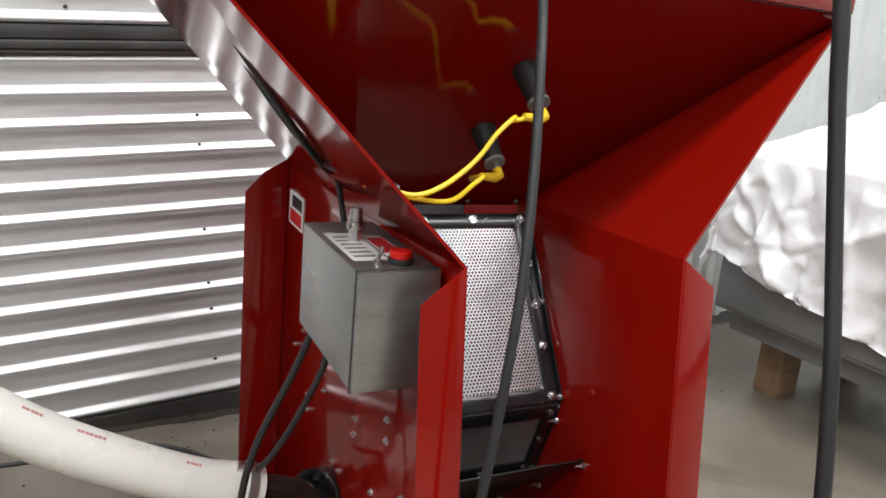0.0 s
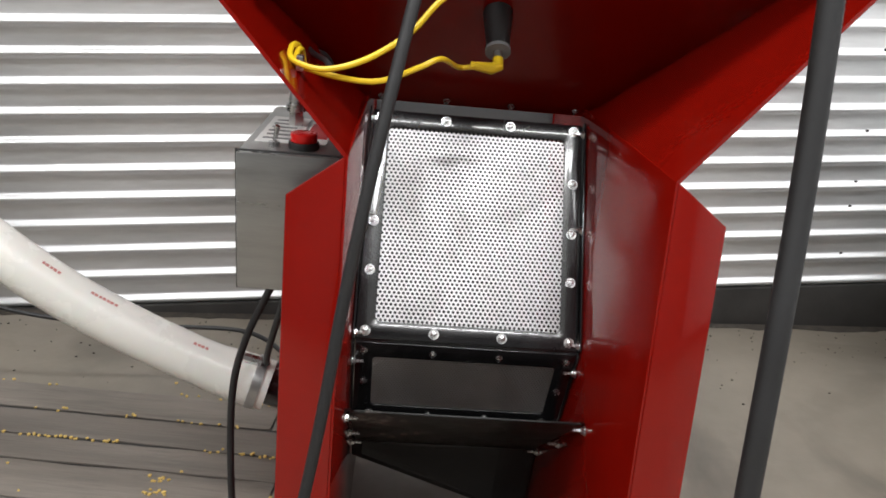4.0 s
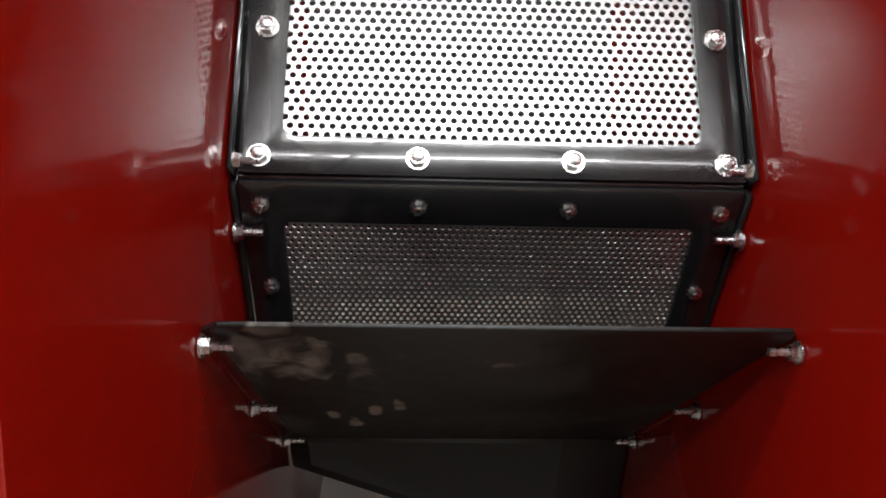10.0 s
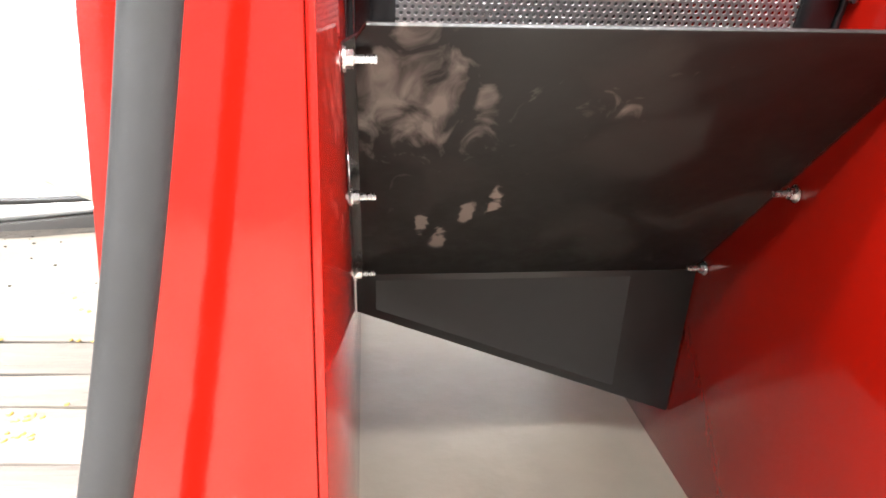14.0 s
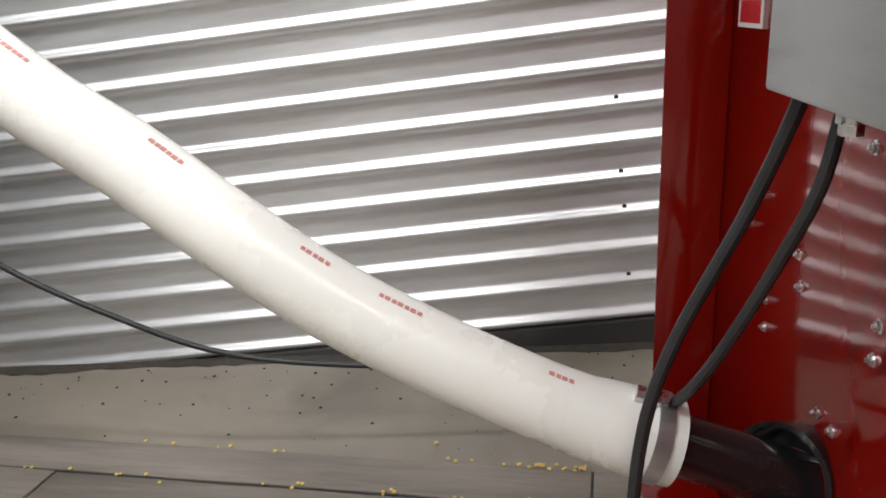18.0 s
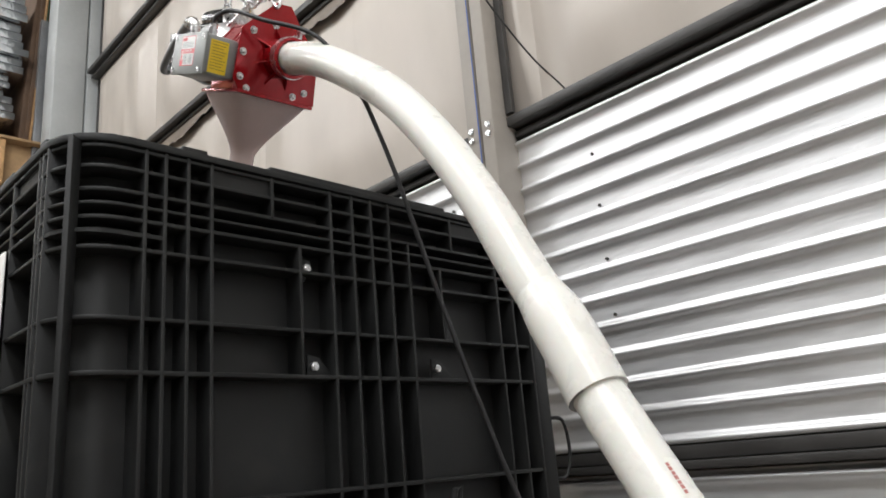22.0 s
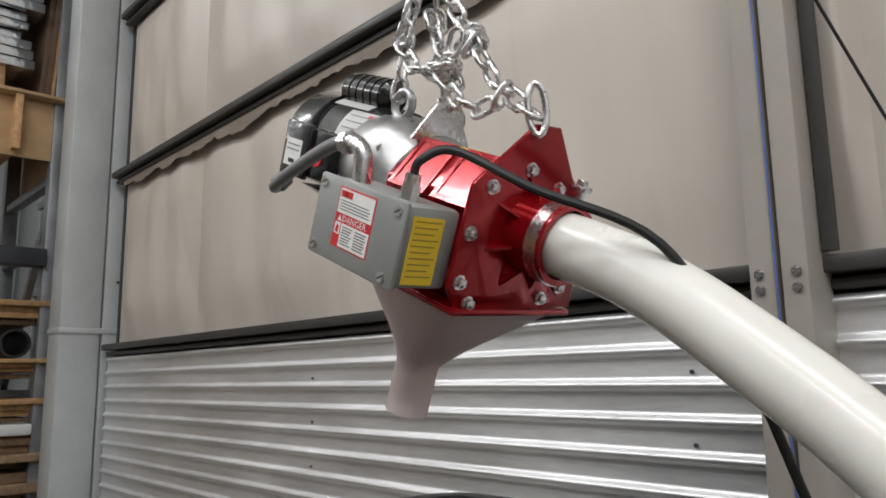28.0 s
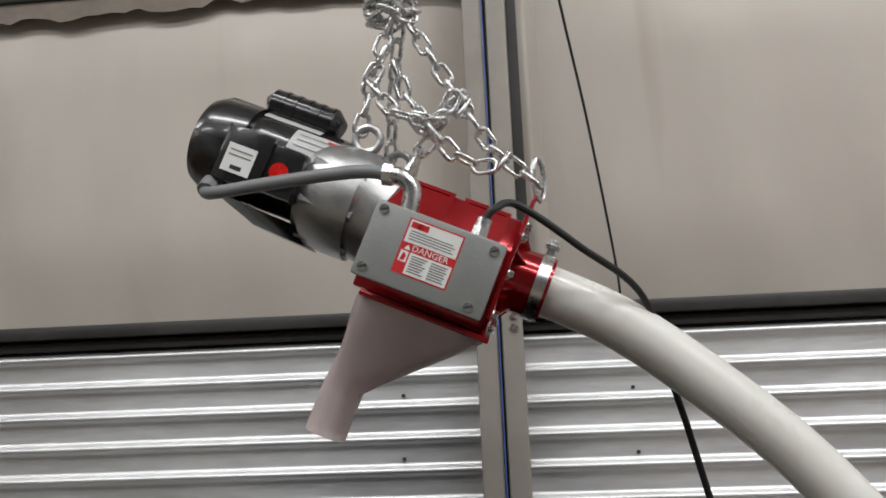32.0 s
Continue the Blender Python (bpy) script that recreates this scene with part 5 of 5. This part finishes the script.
for x, z in ((-0.014, 0.018), (-0.020, -0.061), (-0.156, -0.060), (-0.156, 0.02)):
    ob = part("cover_screw", SLOT, ZINC, cv)
    ob.matrix_basis = aim((x, -0.157, z), (0, -1, 0))
    part("screw_slot", Geo().box((-0.005, -0.0008, 0.002), (0.005, 0.0008, 0.0023), aim((x, -0.157, z), (0, -1, 0)) @ pose(0, 0, 0, 0, 0, 35)), BLACK_MATT, cv)
yl = -0.1574
part("warning_plate", Geo().box((-0.122, yl, -0.052), (-0.052, yl + 0.001, 0.022)), LABEL_RED, cv, "red and white danger label")
part("plate_white", Geo().box((-0.120, yl - 0.0004, -0.010), (-0.054, yl, 0.020)), WHITE, cv)
part("plate_text_panel", Geo().box((-0.107, yl - 0.0004, -0.050), (-0.054, yl, -0.0215)), WHITE, cv)
part("pictogram", Geo().box((-0.119, yl - 0.0004, -0.036), (-0.109, yl, -0.0215)), WHITE, cv)
part("pictogram_mark", Geo().prism([(-0.117, yl - 0.0008, -0.034), (-0.112, yl - 0.0008, -0.034), (-0.111, yl - 0.0008, -0.027), (-0.115, yl - 0.0008, -0.023)], (0, 0.0004, 0)), LABEL_RED, cv)
part("logo_oval", Geo().cyl((-0.107, yl - 0.0004, 0.014), (-0.107, yl - 0.0008, 0.014), 0.004, 16).box((-0.118, yl - 0.0008, 0.010), (-0.096, yl - 0.0004, 0.018)), LABEL_RED, cv)
mm = Matrix.Translation((-0.084, yl - 0.0008, -0.0158)) @ pose(0, 0, 0, 90, 0, 0)
glyphs("danger_word", "DANGER", mm, 0.0115, WHITE, cv)
tri = part("danger_triangle", Geo().prism([(-0.1165, yl - 0.0006, -0.0195), (-0.1085, yl - 0.0006, -0.0195), (-0.1125, yl - 0.0006, -0.0125)], (0, 0.0004, 0)), WHITE, cv)
for k in range(7):
    part("text_line", Geo().box((-0.104, yl - 0.0008, -0.026 - 0.0034 * k), (-0.084 - 0.002 * (k % 3), yl - 0.0004, -0.0245 - 0.0034 * k)), LABEL_INK, cv)
    part("text_line", Geo().box((-0.079, yl - 0.0008, -0.026 - 0.0034 * k), (-0.058 - 0.002 * (k % 2), yl - 0.0004, -0.0245 - 0.0034 * k)), LABEL_INK, cv)
for k in range(4):
    part("text_line", Geo().box((-0.116, yl - 0.0008, 0.005 - 0.0036 * k), (-0.062 + 0.003 * (k % 2), yl - 0.0004, 0.0062 - 0.0036 * k)), LABEL_INK, cv)
part("yellow_label", Geo().box((-0.0035, -0.142, -0.064), (-0.0030, -0.092, 0.016)), LABEL_YEL, gs, "yellow instruction label on the box end")
for k in range(10):
    part("text_line", Geo().box((-0.0031, -0.137, 0.010 - 0.0072 * k), (-0.0026, -0.097 - 0.004 * (k % 3), 0.0118 - 0.0072 * k)), LABEL_BRN, gs)
gs.matrix_basis = Matrix.Translation((-0.0012, -0.03925, -0.0105)) @ Matrix.Diagonal((0.855, 0.75, 0.79, 1))
# conduit from junction box to switch box
part("conduit", Geo().tube(spline([(-0.357, -0.072, -0.030), (-0.352, -0.084, -0.040), (-0.33, -0.098, -0.034), (-0.27, -0.112, -0.004), (-0.205, -0.122, 0.028), (-0.170, -0.127, 0.042), (-0.145, -0.129, 0.046)], 6), 0.0076, 14), CONDUIT, unit, "grey flexible conduit", smooth=True)
part("conduit_elbow", Geo().tube(spline([(-0.150, -0.129, 0.045), (-0.135, -0.130, 0.047), (-0.120, -0.130, 0.038), (-0.114, -0.129, 0.010)], 5), 0.0098, 14), ZINC, unit, "zinc conduit elbow", smooth=True)
part("elbow_nut", Geo().cyl((-0.156, -0.1285, 0.044), (-0.145, -0.129, 0.0465), 0.0125, 8), ZINC, unit)
part("conduit_nut", Geo().cyl((-0.357, -0.070, -0.026), (-0.354, -0.082, -0.038), 0.0115, 8), CONDUIT, unit)
part("cable_gland", Geo().cyl((-0.036, -0.130, 0.010), (-0.036, -0.130, 0.026), 0.0095, 6).cyl((-0.036, -0.130, 0.026), (-0.036, -0.130, 0.036), 0.008, 12), ZINC, unit, smooth=True)

# chains: every link its own piece
wire_r = 0.0030
ov = []
for k in range(20):
    a = 2 * math.pi * k / 20
    ov.append((0.0085 * math.sin(a), 0, 0.0085 * math.cos(a) + math.copysign(0.0062, math.cos(a))))
LINK = Geo().tube(ov, wire_r, 8, closed=True).mesh("link", ZINC, smooth=True, angle=80)
chain = thing("hanging_chain", "shiny zinc chain knotted round and carrying the unit", "chain", SIM @ pose(-1.99, 0.05, 2.0))
CO = Vector((-1.99, 0.05, 2.0))


def run_links(pts, step=0.0235, start=0):
    P = [Vector(p) for p in pts]
    L = [0]
    for a, b in zip(P, P[1:]):
        L.append(L[-1] + (b - a).length)
    n = max(1, int(L[-1] / step))
    for k in range(n):
        s = (k + 0.5) * L[-1] / n
        i = max(j for j in range(len(L) - 1) if L[j] <= s)
        t = (s - L[i]) / max(1e-6, L[i + 1] - L[i])
        c, d = P[i].lerp(P[i + 1], t), (P[i + 1] - P[i]).normalized()
        ob = part("link", LINK, ZINC, chain)
        ob.matrix_basis = aim(c - CO, d) @ pose(0, 0, 0, 0, 0, 90 * ((k + start) % 2) + random.uniform(-15, 15))


KN = Vector((-2.003, 0.05, 2.185))
run_links([(-1.99, 0.05, CEILZ - 0.6), (-1.995, 0.05, 2.3), KN + Vector((0.008, 0, 0))], 0.0235)
run_links([KN + Vector((0.0, 0.02, 2.0)), KN + Vector((0.004, 0.012, 0))], 0.0235, 1)
e_motor = OLD_UM @ Vector((-0.228, -0.018, 0.098))
e_rear = OLD_UM @ Vector((-0.19, 0.03, 0.088))
e_ear = OLD_UM @ Vector((-0.153, -0.007, 0.104))
e_front = OLD_UM @ Vector((0.002, -0.027, 0.112))
run_links([KN, KN.lerp(e_motor, 0.5) + Vector((-0.004, 0, 0)), e_motor])
run_links([KN + Vector((0.006, 0.012, 0)), e_rear])
run_links([KN + Vector((0.02, 0, -0.008)), Vector((-1.952, 0.045, 2.117)), Vector((-1.923, 0.045, 2.063)), Vector((-1.888, 0.042, 1.998)), e_front])
run_links([Vector((-2.01, 0.04, 2.14)), Vector((-2.033, 0.035, 2.095)), Vector((-2.004, 0.03, 2.052)), Vector((-1.962, 0.03, 2.034)), Vector((-1.936, 0.03, 1.994)), Vector((-1.903, 0.03, 1.973)), Vector((-1.878, 0.035, 1.976)), Vector((-1.868, 0.04, 1.99))])
run_links([Vector((-2.005, 0.06, 2.13)), Vector((-1.996, 0.06, 2.092)), Vector((-1.972, 0.055, 2.047)), Vector((-1.958, 0.05, 2.02)), e_ear])
run_links([Vector((-1.962, 0.04, 2.034)), Vector((-1.94, 0.03, 2.045)), Vector((-1.925, 0.03, 2.07))])
# wraps round the knot
for dz, r, ph in ((0.0, 0.024, 0), (0.012, 0.026, 40), (0.024, 0.023, 80)):
    run_links([KN + Vector((r * math.cos(radians(a + ph)), 0.8 * r * math.sin(radians(a + ph)), dz + 0.006 * math.sin(radians(2 * a)))) for a in range(0, 361, 30)], 0.0215)
for c in (Vector((-1.962, 0.04, 2.034)), Vector((-1.923, 0.045, 2.06))):
    for k in range(5):
        ob = part("link", LINK, ZINC, chain)
        ob.matrix_basis = aim(c - CO + Vector((random.uniform(-.012, .012), random.uniform(-.012, .012), random.uniform(-.01, .01))), (random.uniform(-1, 1), random.uniform(-1, 1), random.uniform(-1, 1)))
part("quick_link", Geo().tube([e_front - CO + Vector((0.011 * math.sin(a * 0.449) * 0.6, 0.006 * math.sin(a * 0.449), 0.026 * math.cos(a * 0.449) + 0.008)) for a in range(14)], 0.0035, 8, closed=True), ZINC, chain, "oval quick link", smooth=True)
# black power cable from the switch box down beside the tube
g0 = OLD_UM @ Vector((-0.036, -0.130, 0.034))
top_run = [SIM @ Vector(p) for p in (g0, g0 + Vector((0.012, 0, 0.012)), (-1.86, -0.045, 1.908), (-1.797, -0.015, 1.862), (-1.725, 0.055, 1.806))]
end_run = [MM @ Vector(p) for p in ((-0.315, 0.16, 0.42), (-0.262, 0.04, 0.623), (-0.243, 0.03, 0.712))]
pc = solid("power_cable", Geo().tube(spline(top_run + [(-1.575, 0.315, 1.765), (-1.553, 0.335, 1.69), (-1.52, 0.362, 1.55), (-1.492, 0.408, 1.35), (-1.458, 0.458, 1.14), (-1.425, 0.503, 0.965), (-1.362, 0.544, 0.778), (-1.274, 0.572, 0.640), (-1.128, 0.602, 0.465), (-0.973, 0.610, 0.357), (-0.815, 0.615, 0.277), (-0.611, 0.618, 0.235), (-0.36, 0.60, 0.222), (-0.25, 0.45, 0.24)] + end_run, 8), 0.0047, 10), CABLE, "long black power cable slung between unit and switch box", "cable", smooth=True)

# ---- cables in front of and beside the machine ----
solid("hanging_cable", Geo().tube(spline([(0.03, -0.06, 2.2), (0.012, -0.12, 1.35), (0.012, -0.15, 1.1), (-0.022, -0.203, 1.0), (-0.053, -0.246, 0.9), (-0.081, -0.276, 0.8), (-0.105, -0.290, 0.7), (-0.126, -0.294, 0.6), (-0.149, -0.294, 0.5), (-0.175, -0.296, 0.4), (-0.22, -0.31, 0.26), (-0.28, -0.37, 0.13), (-0.34, -0.42, 0.066), (-0.45, -0.45, 0.066), (-0.8, -0.44, 0.086)]), 0.0053, 20), CABLE_G, "dark grey cable hanging in front of the hopper", "cable", smooth=True)
solid("hanging_cable", Geo().tube(spline([(0.22, -0.28, 2.2), (0.215, -0.345, 1.25), (0.212, -0.368, 1.034), (0.207, -0.386, 0.936), (0.197, -0.410, 0.832), (0.182, -0.437, 0.730), (0.166, -0.464, 0.585), (0.155, -0.48, 0.42), (0.15, -0.49, 0.20), (0.16, -0.49, 0.05), (0.22, -0.48, 0.030), (0.6, -0.4, 0.010)]), 0.0082, 12), CABLE_G, "thick dark grey cable hanging beside the hopper", "cable", smooth=True)
solid("sensor_cable", Geo().tube(spline([(-0.62, 0.10, 1.52), (-0.50, 0.06, 1.27), (-0.40, 0.04, 1.13), (-0.315, 0.05, 1.02), (-0.255, 0.09, 0.955), (-0.222, 0.12, 0.93), (-0.205, 0.11, 0.85), (-0.20, 0.06, 0.80)]), 0.0048, 8), CABLE, "black cable running down the hopper side", "cable", smooth=True).matrix_basis = MM
solid("sensor_cable", Geo().tube(spline([(-0.60, 0.14, 1.52), (-0.46, 0.10, 1.23), (-0.345, 0.10, 1.06), (-0.262, 0.10, 0.965), (-0.235, 0.02, 0.955), (-0.21, -0.05, 0.955), (-0.198, -0.10, 0.95)]), 0.0035, 8), CABLE, "thin black cable running down the hopper side", "cable", smooth=True).matrix_basis = MM
solid("drop_cable", Geo().tube(spline([(-0.255, 0.035, 0.772), (-0.262, 0.07, 0.70), (-0.285, 0.09, 0.62), (-0.335, 0.10, 0.50), (-0.358, 0.10, 0.40), (-0.363, 0.10, 0.25), (-0.358, 0.10, 0.06), (-0.35, 0.06, 0.007), (-0.30, -0.1, 0.0065), (-0.6, -0.5, 0.0065)]), 0.006, 10), CABLE, "black cable hanging from the switch box", "cable", smooth=True).matrix_basis = MM

# ---- covered desk at the right ----
DM = FM @ pose(1.30, 0.68, 0)
desk = thing("covered_desk", "old grey steel desk standing on wooden blocks", "desk", DM)
part("body", Geo().box((0.0, -1.25, 0.27), (0.70, 0.0, 0.73)), DESK, desk, "grey painted steel body", bevel=0.006)
part("end_panel", Geo().box((-0.008, -0.56, 0.285), (0.0, -0.02, 0.70)), DESK, desk, bevel=0.003)
part("drawer_front", Geo().box((-0.008, -1.20, 0.285), (0.0, -0.60, 0.44)), DESK, desk, bevel=0.003)
part("drawer_handle", Geo().box((-0.022, -0.98, 0.37), (-0.007, -0.82, 0.385)), DESK, desk, bevel=0.003)
part("base_rail", Geo().box((0.05, -1.22, 0.20), (0.65, -0.03, 0.27)), DESK, desk, bevel=0.003)
for x, y in ((0.15, -0.17), (0.15, -1.1), (0.5, -0.17), (0.5, -1.1)):
    part("block", Geo().box((x, y, 0.0), (x + 0.09, y + 0.09, 0.20)), WOOD_DK, desk, "wooden block", bevel=0.004)


def tarp_geo():
    """White sheet lying over the desk, humped by what it covers, and hanging down the near side."""
    vs, ns, nt = [], 170, 130
    for i in range(ns + 1):
        for j in range(nt + 1):
            s, t = i / ns, j / nt
            u = -0.10 + 1.42 * s          # along the desk, from the wall end
            w = 0.72 - 1.16 * t           # across the top from the far side, then down
            hump = 0.21 * math.exp(-((u - 0.42) / 0.30) ** 2) * min(1, max(0, (w + 0.02) / 0.22)) + 0.10 * math.exp(-((u - 1.0) / 0.3) ** 2) * min(1, max(0, w / 0.3))
            hem = 0.30 + 0.15 * min(1, max(0, u) / 0.7) + 0.05 * max(0, u - 0.7)
            fold = 0.012 * math.sin(16 * u + 5 * noise.noise((u * 2.5, w * 2.0, 7))) + 0.018 * noise.noise((u * 6, w * 5, 0.2)) + 0.010 * noise.noise((u * 15, w * 13, 3.1))
            fold += 0.020 * (1 - min(1, 4 * abs(noise.noise((u * 4.2 + 2 * w, w * 3.4 - u, 5.5))))) ** 3 - 0.012 * (1 - min(1, 5 * abs(noise.noise((u * 7.5 - w, w * 6 + 2 * u, 9.5))))) ** 3
            for k, (ca, cb, sc, am) in enumerate(((1.0, 0.7, 5.0, 0.016), (0.5, -1.1, 6.0, 0.014), (1.2, 0.1, 8.0, 0.010))):
                cr = noise.noise(((ca * u + cb * w) * sc, (ca * w - cb * u) * sc * 0.3, 20.0 + 4 * k))
                fold += am * (1 - min(1, 3.2 * abs(cr))) ** 2
            if w > 0.0:
                x, z = w, 0.752 + hump + 0.5 * fold * min(1, 6 * w)
            else:
                d = min(-w, hem)
                x, z = -0.016 - 0.02 * d - 1.2 * abs(fold) * min(1, 8 * d), 0.752 - d
            y = -u
            if u < 0.0:                   # turned down over the end, bunched at the corner
                k = -u / 0.10
                y = 0.012 + 0.03 * k + 0.5 * fold
                z -= 0.26 * k * (1 if w > 0 else 0.35)
            vs.append((x, y, z))
    fs = [(i * (nt + 1) + j, (i + 1) * (nt + 1) + j, (i + 1) * (nt + 1) + j + 1, i * (nt + 1) + j + 1) for i in range(ns) for j in range(nt)]
    return Geo().put(vs, fs)


tarp = solid("tarp", tarp_geo(), TARP, "crumpled white tarp draped over the desk", "tarp", smooth=True, angle=70)
tarp.matrix_basis = DM

# ---- storage racks at the far left ----
rnd = random.Random(21)
before = set(scene.objects)
RXF, RXB = -6.35, -7.45
rack = thing("storage_rack", "steel storage rack with plywood and pine shelves", "rack", pose(RXF, 0, 0))
D = RXF - RXB
for y in (-3.1, -1.25, 0.60):
    for x in (0.0, -D):
        part("upright", Geo().box((x - 0.045, y - 0.045, 0), (x + 0.045, y + 0.045, 4.6)), RACKSTEEL, rack, bevel=0.005)
    for z in (1.0, 1.9, 2.75, 3.15):
        part("arm", Geo().box((-D, y - 0.03, z - 0.05), (0.0, y + 0.03, z)), RACKSTEEL, rack, bevel=0.004)
    part("brace", Geo().prism([(-D, y - 0.02, 1.6), (-D, y - 0.02, 1.68), (-0.02, y - 0.02, 3.08), (-0.02, y - 0.02, 3.0)], (0, 0.04, 0)), RACKSTEEL, rack)
part("beam", Geo().box((-0.02, -3.2, 2.59), (0.09, 0.56, 2.69)), RACKDARK, rack, "dark steel load beam", bevel=0.006)
part("beam", Geo().box((-D - 0.06, -3.2, 2.75), (-D + 0.04, 0.56, 2.85)), RACKDARK, rack, "dark steel load beam", bevel=0.006)
# high shelf: deep pine joists under a plywood deck
part("deck", Geo().box((-D - 0.1, -3.2, 3.575), (0.10, 0.70, 3.595)), PLY, rack, "plywood deck", bevel=0.002)
for y in (-3.1, -2.5, -1.9, -1.3, -0.75, -0.2, 0.36):
    part("joist", Geo().box((-D - 0.1, y - 0.02, 3.25), (0.085, y + 0.02, 3.573)), WOOD, rack, "pine joist", bevel=0.002)
part("end_panel", Geo().box((-D - 0.1, 0.665, 3.18), (0.085, 0.69, 3.573)), PLY, rack, "plywood end panel of the shelf", bevel=0.002)
part("edge_board", Geo().box((0.0, -3.2, 3.22), (0.02, 0.66, 3.572)), PLY, rack, bevel=0.002)
part("lower_deck", Geo().box((-D - 0.1, -3.2, 2.92), (-0.30, 0.30, 2.94)), PLY, rack, "plywood deck", bevel=0.002)
# load on the high shelf
for dx, y1, z0, z1 in ((0.00, 0.42, 3.742, 3.93), (-0.03, 0.38, 3.934, 4.10), (0.03, 0.47, 4.104, 4.30), (-0.01, 0.44, 4.304, 4.52), (0.02, 0.46, 4.524, 4.75)):
    pack = thing("foil_panel_pack", "pack of bright foil-faced panels on the rack shelf", "panels", pose(-6.32 + dx, y1, z0), "foil panel packs")
    h = (z1 - z0) / 3
    for q in range(3):
        o = 0.012 * ((q * 7 + int(z0 * 50)) % 4) - 0.02
        part("panel", Geo().box((-0.88, -2.8, q * h), (o, o * 0.8, q * h + h - 0.006)), FOIL, pack, bevel=0.01)
for y in (-2.1, -1.0, -0.2, 0.25):
    solid("stack_bearer", Geo().box((-7.2, y - 0.04, 3.596), (-6.34, y + 0.04, 3.741)), WOOD, "pine bearer under the panel stack", "timber", "stack bearers", bevel=0.003)
for k, (m_, w) in enumerate(((BROWNSHEET, 0.03), (BROWNSHEET, 0.028), (WOOD, 0.012), (GREENSHEET, 0.014), (WOOD, 0.012), (GREENSHEET, 0.014), (BROWNSHEET, 0.02), (RACKSTEEL, 0.012))):
    y = 0.475 + k * 0.026 + 0.004 * (k % 3)
    solid("leaning_board", Geo().prism([(-7.2, y, 3.597), (-6.36 + 0.02 * (k % 3), y, 3.597), (-6.38 + 0.02 * (k % 3), y + 0.09, 5.6), (-7.2, y + 0.09, 5.6)], (0, w, 0)), m_, "tall sheet board standing on the rack deck", "board", "standing boards", bevel=0.002)


# lumber on the lower levels
def lumber(z, y0, y1, n, thick, material, label, jitter=0.25):
    zz = z
    for k in range(n):
        a, b = y0 + rnd.uniform(-jitter, jitter), y1 + rnd.uniform(-0.16, 0.02)
        w = rnd.uniform(0.16, 0.30)
        x0 = RXF + rnd.uniform(-0.06, 0.10) - 0.34 * (k % 2)
        solid("board", Geo().box((x0 - w, a, zz), (x0, b, zz + thick)), material, label, "lumber", "stacked boards", bevel=0.003)
        if k % 2:
            zz += thick + 0.003


for z, n, t, m_, y1 in ((2.30, 6, 0.03, WOOD, 0.78), (2.00, 6, 0.022, WOOD, 0.88), (1.76, 6, 0.03, WOOD, 0.80), (1.52, 6, 0.04, WOOD_DK, 0.80), (1.25, 8, 0.05, WOOD_DK, 0.78), (0.95, 8, 0.05, WOOD_DK, 0.76), (0.6, 8, 0.06, WOOD_DK, 0.76), (0.25, 8, 0.06, WOOD_DK, 0.76)):
    lumber(z, -2.6, y1, n, t, m_, "sawn board lying in the rack" if m_ is WOOD else "weathered dark board lying in the rack")
for z in (2.295, 1.995, 1.755, 1.515, 1.245, 0.945, 0.595, 0.245):
    part("shelf_board", Geo().box((-D, -3.0, z - 0.03), (-0.05, 0.55, z - 0.004)), WOOD_DK, rack, bevel=0.002)
solid("white_beam", Geo().box((-6.36, -2.2, 1.66), (-6.27, 0.55, 1.72)), WHITE, "white painted beam lying in the rack", "beam", bevel=0.01)
for y in (-0.12, 0.18, 0.45):
    solid("black_pipe", Geo().pipe((-7.3, y, 2.158), (-6.34, y, 2.158), 0.082, 0.068, 24), BLACK_MATT, "black plastic pipe lying end-on in the rack", "pipe", "black pipes", smooth=True)
part("clamp_head", Geo().tube([(0.12, 0.15 + 0.05 * math.cos(a * 0.524), 2.95 + 0.05 * math.sin(a * 0.524)) for a in range(12)], 0.02, 8, closed=True).cyl((0.12, 0.10, 2.93), (0.0, -0.25, 2.80), 0.025, 10), ZINC, rack, "bright bar clamp hooked on the rack", smooth=True)
# second rack bay against the far wall
rack2 = thing("wall_rack", "grey steel rack frame standing against the far wall", "rack", pose(-8.1, 1.0, 0))
for x in (0.0, 0.8, 1.6):
    part("upright", Geo().box((x - 0.04, -0.04, 0), (x + 0.04, 0.04, 4.6)), RACKSTEEL, rack2, bevel=0.004)
for z in (1.1, 1.75, 2.2, 2.6, 3.0, 3.3):
    part("rail", Geo().box((-0.05, -0.06, z), (1.7, -0.03, z + 0.06)), RACKSTEEL, rack2, bevel=0.003)
# the racks stand behind the corner column
for ob in scene.objects:
    if ob not in before and ob.parent is None:
        ob.matrix_basis = Matrix.Translation((0.38, 0.26, -0.17)) @ ob.matrix_basis
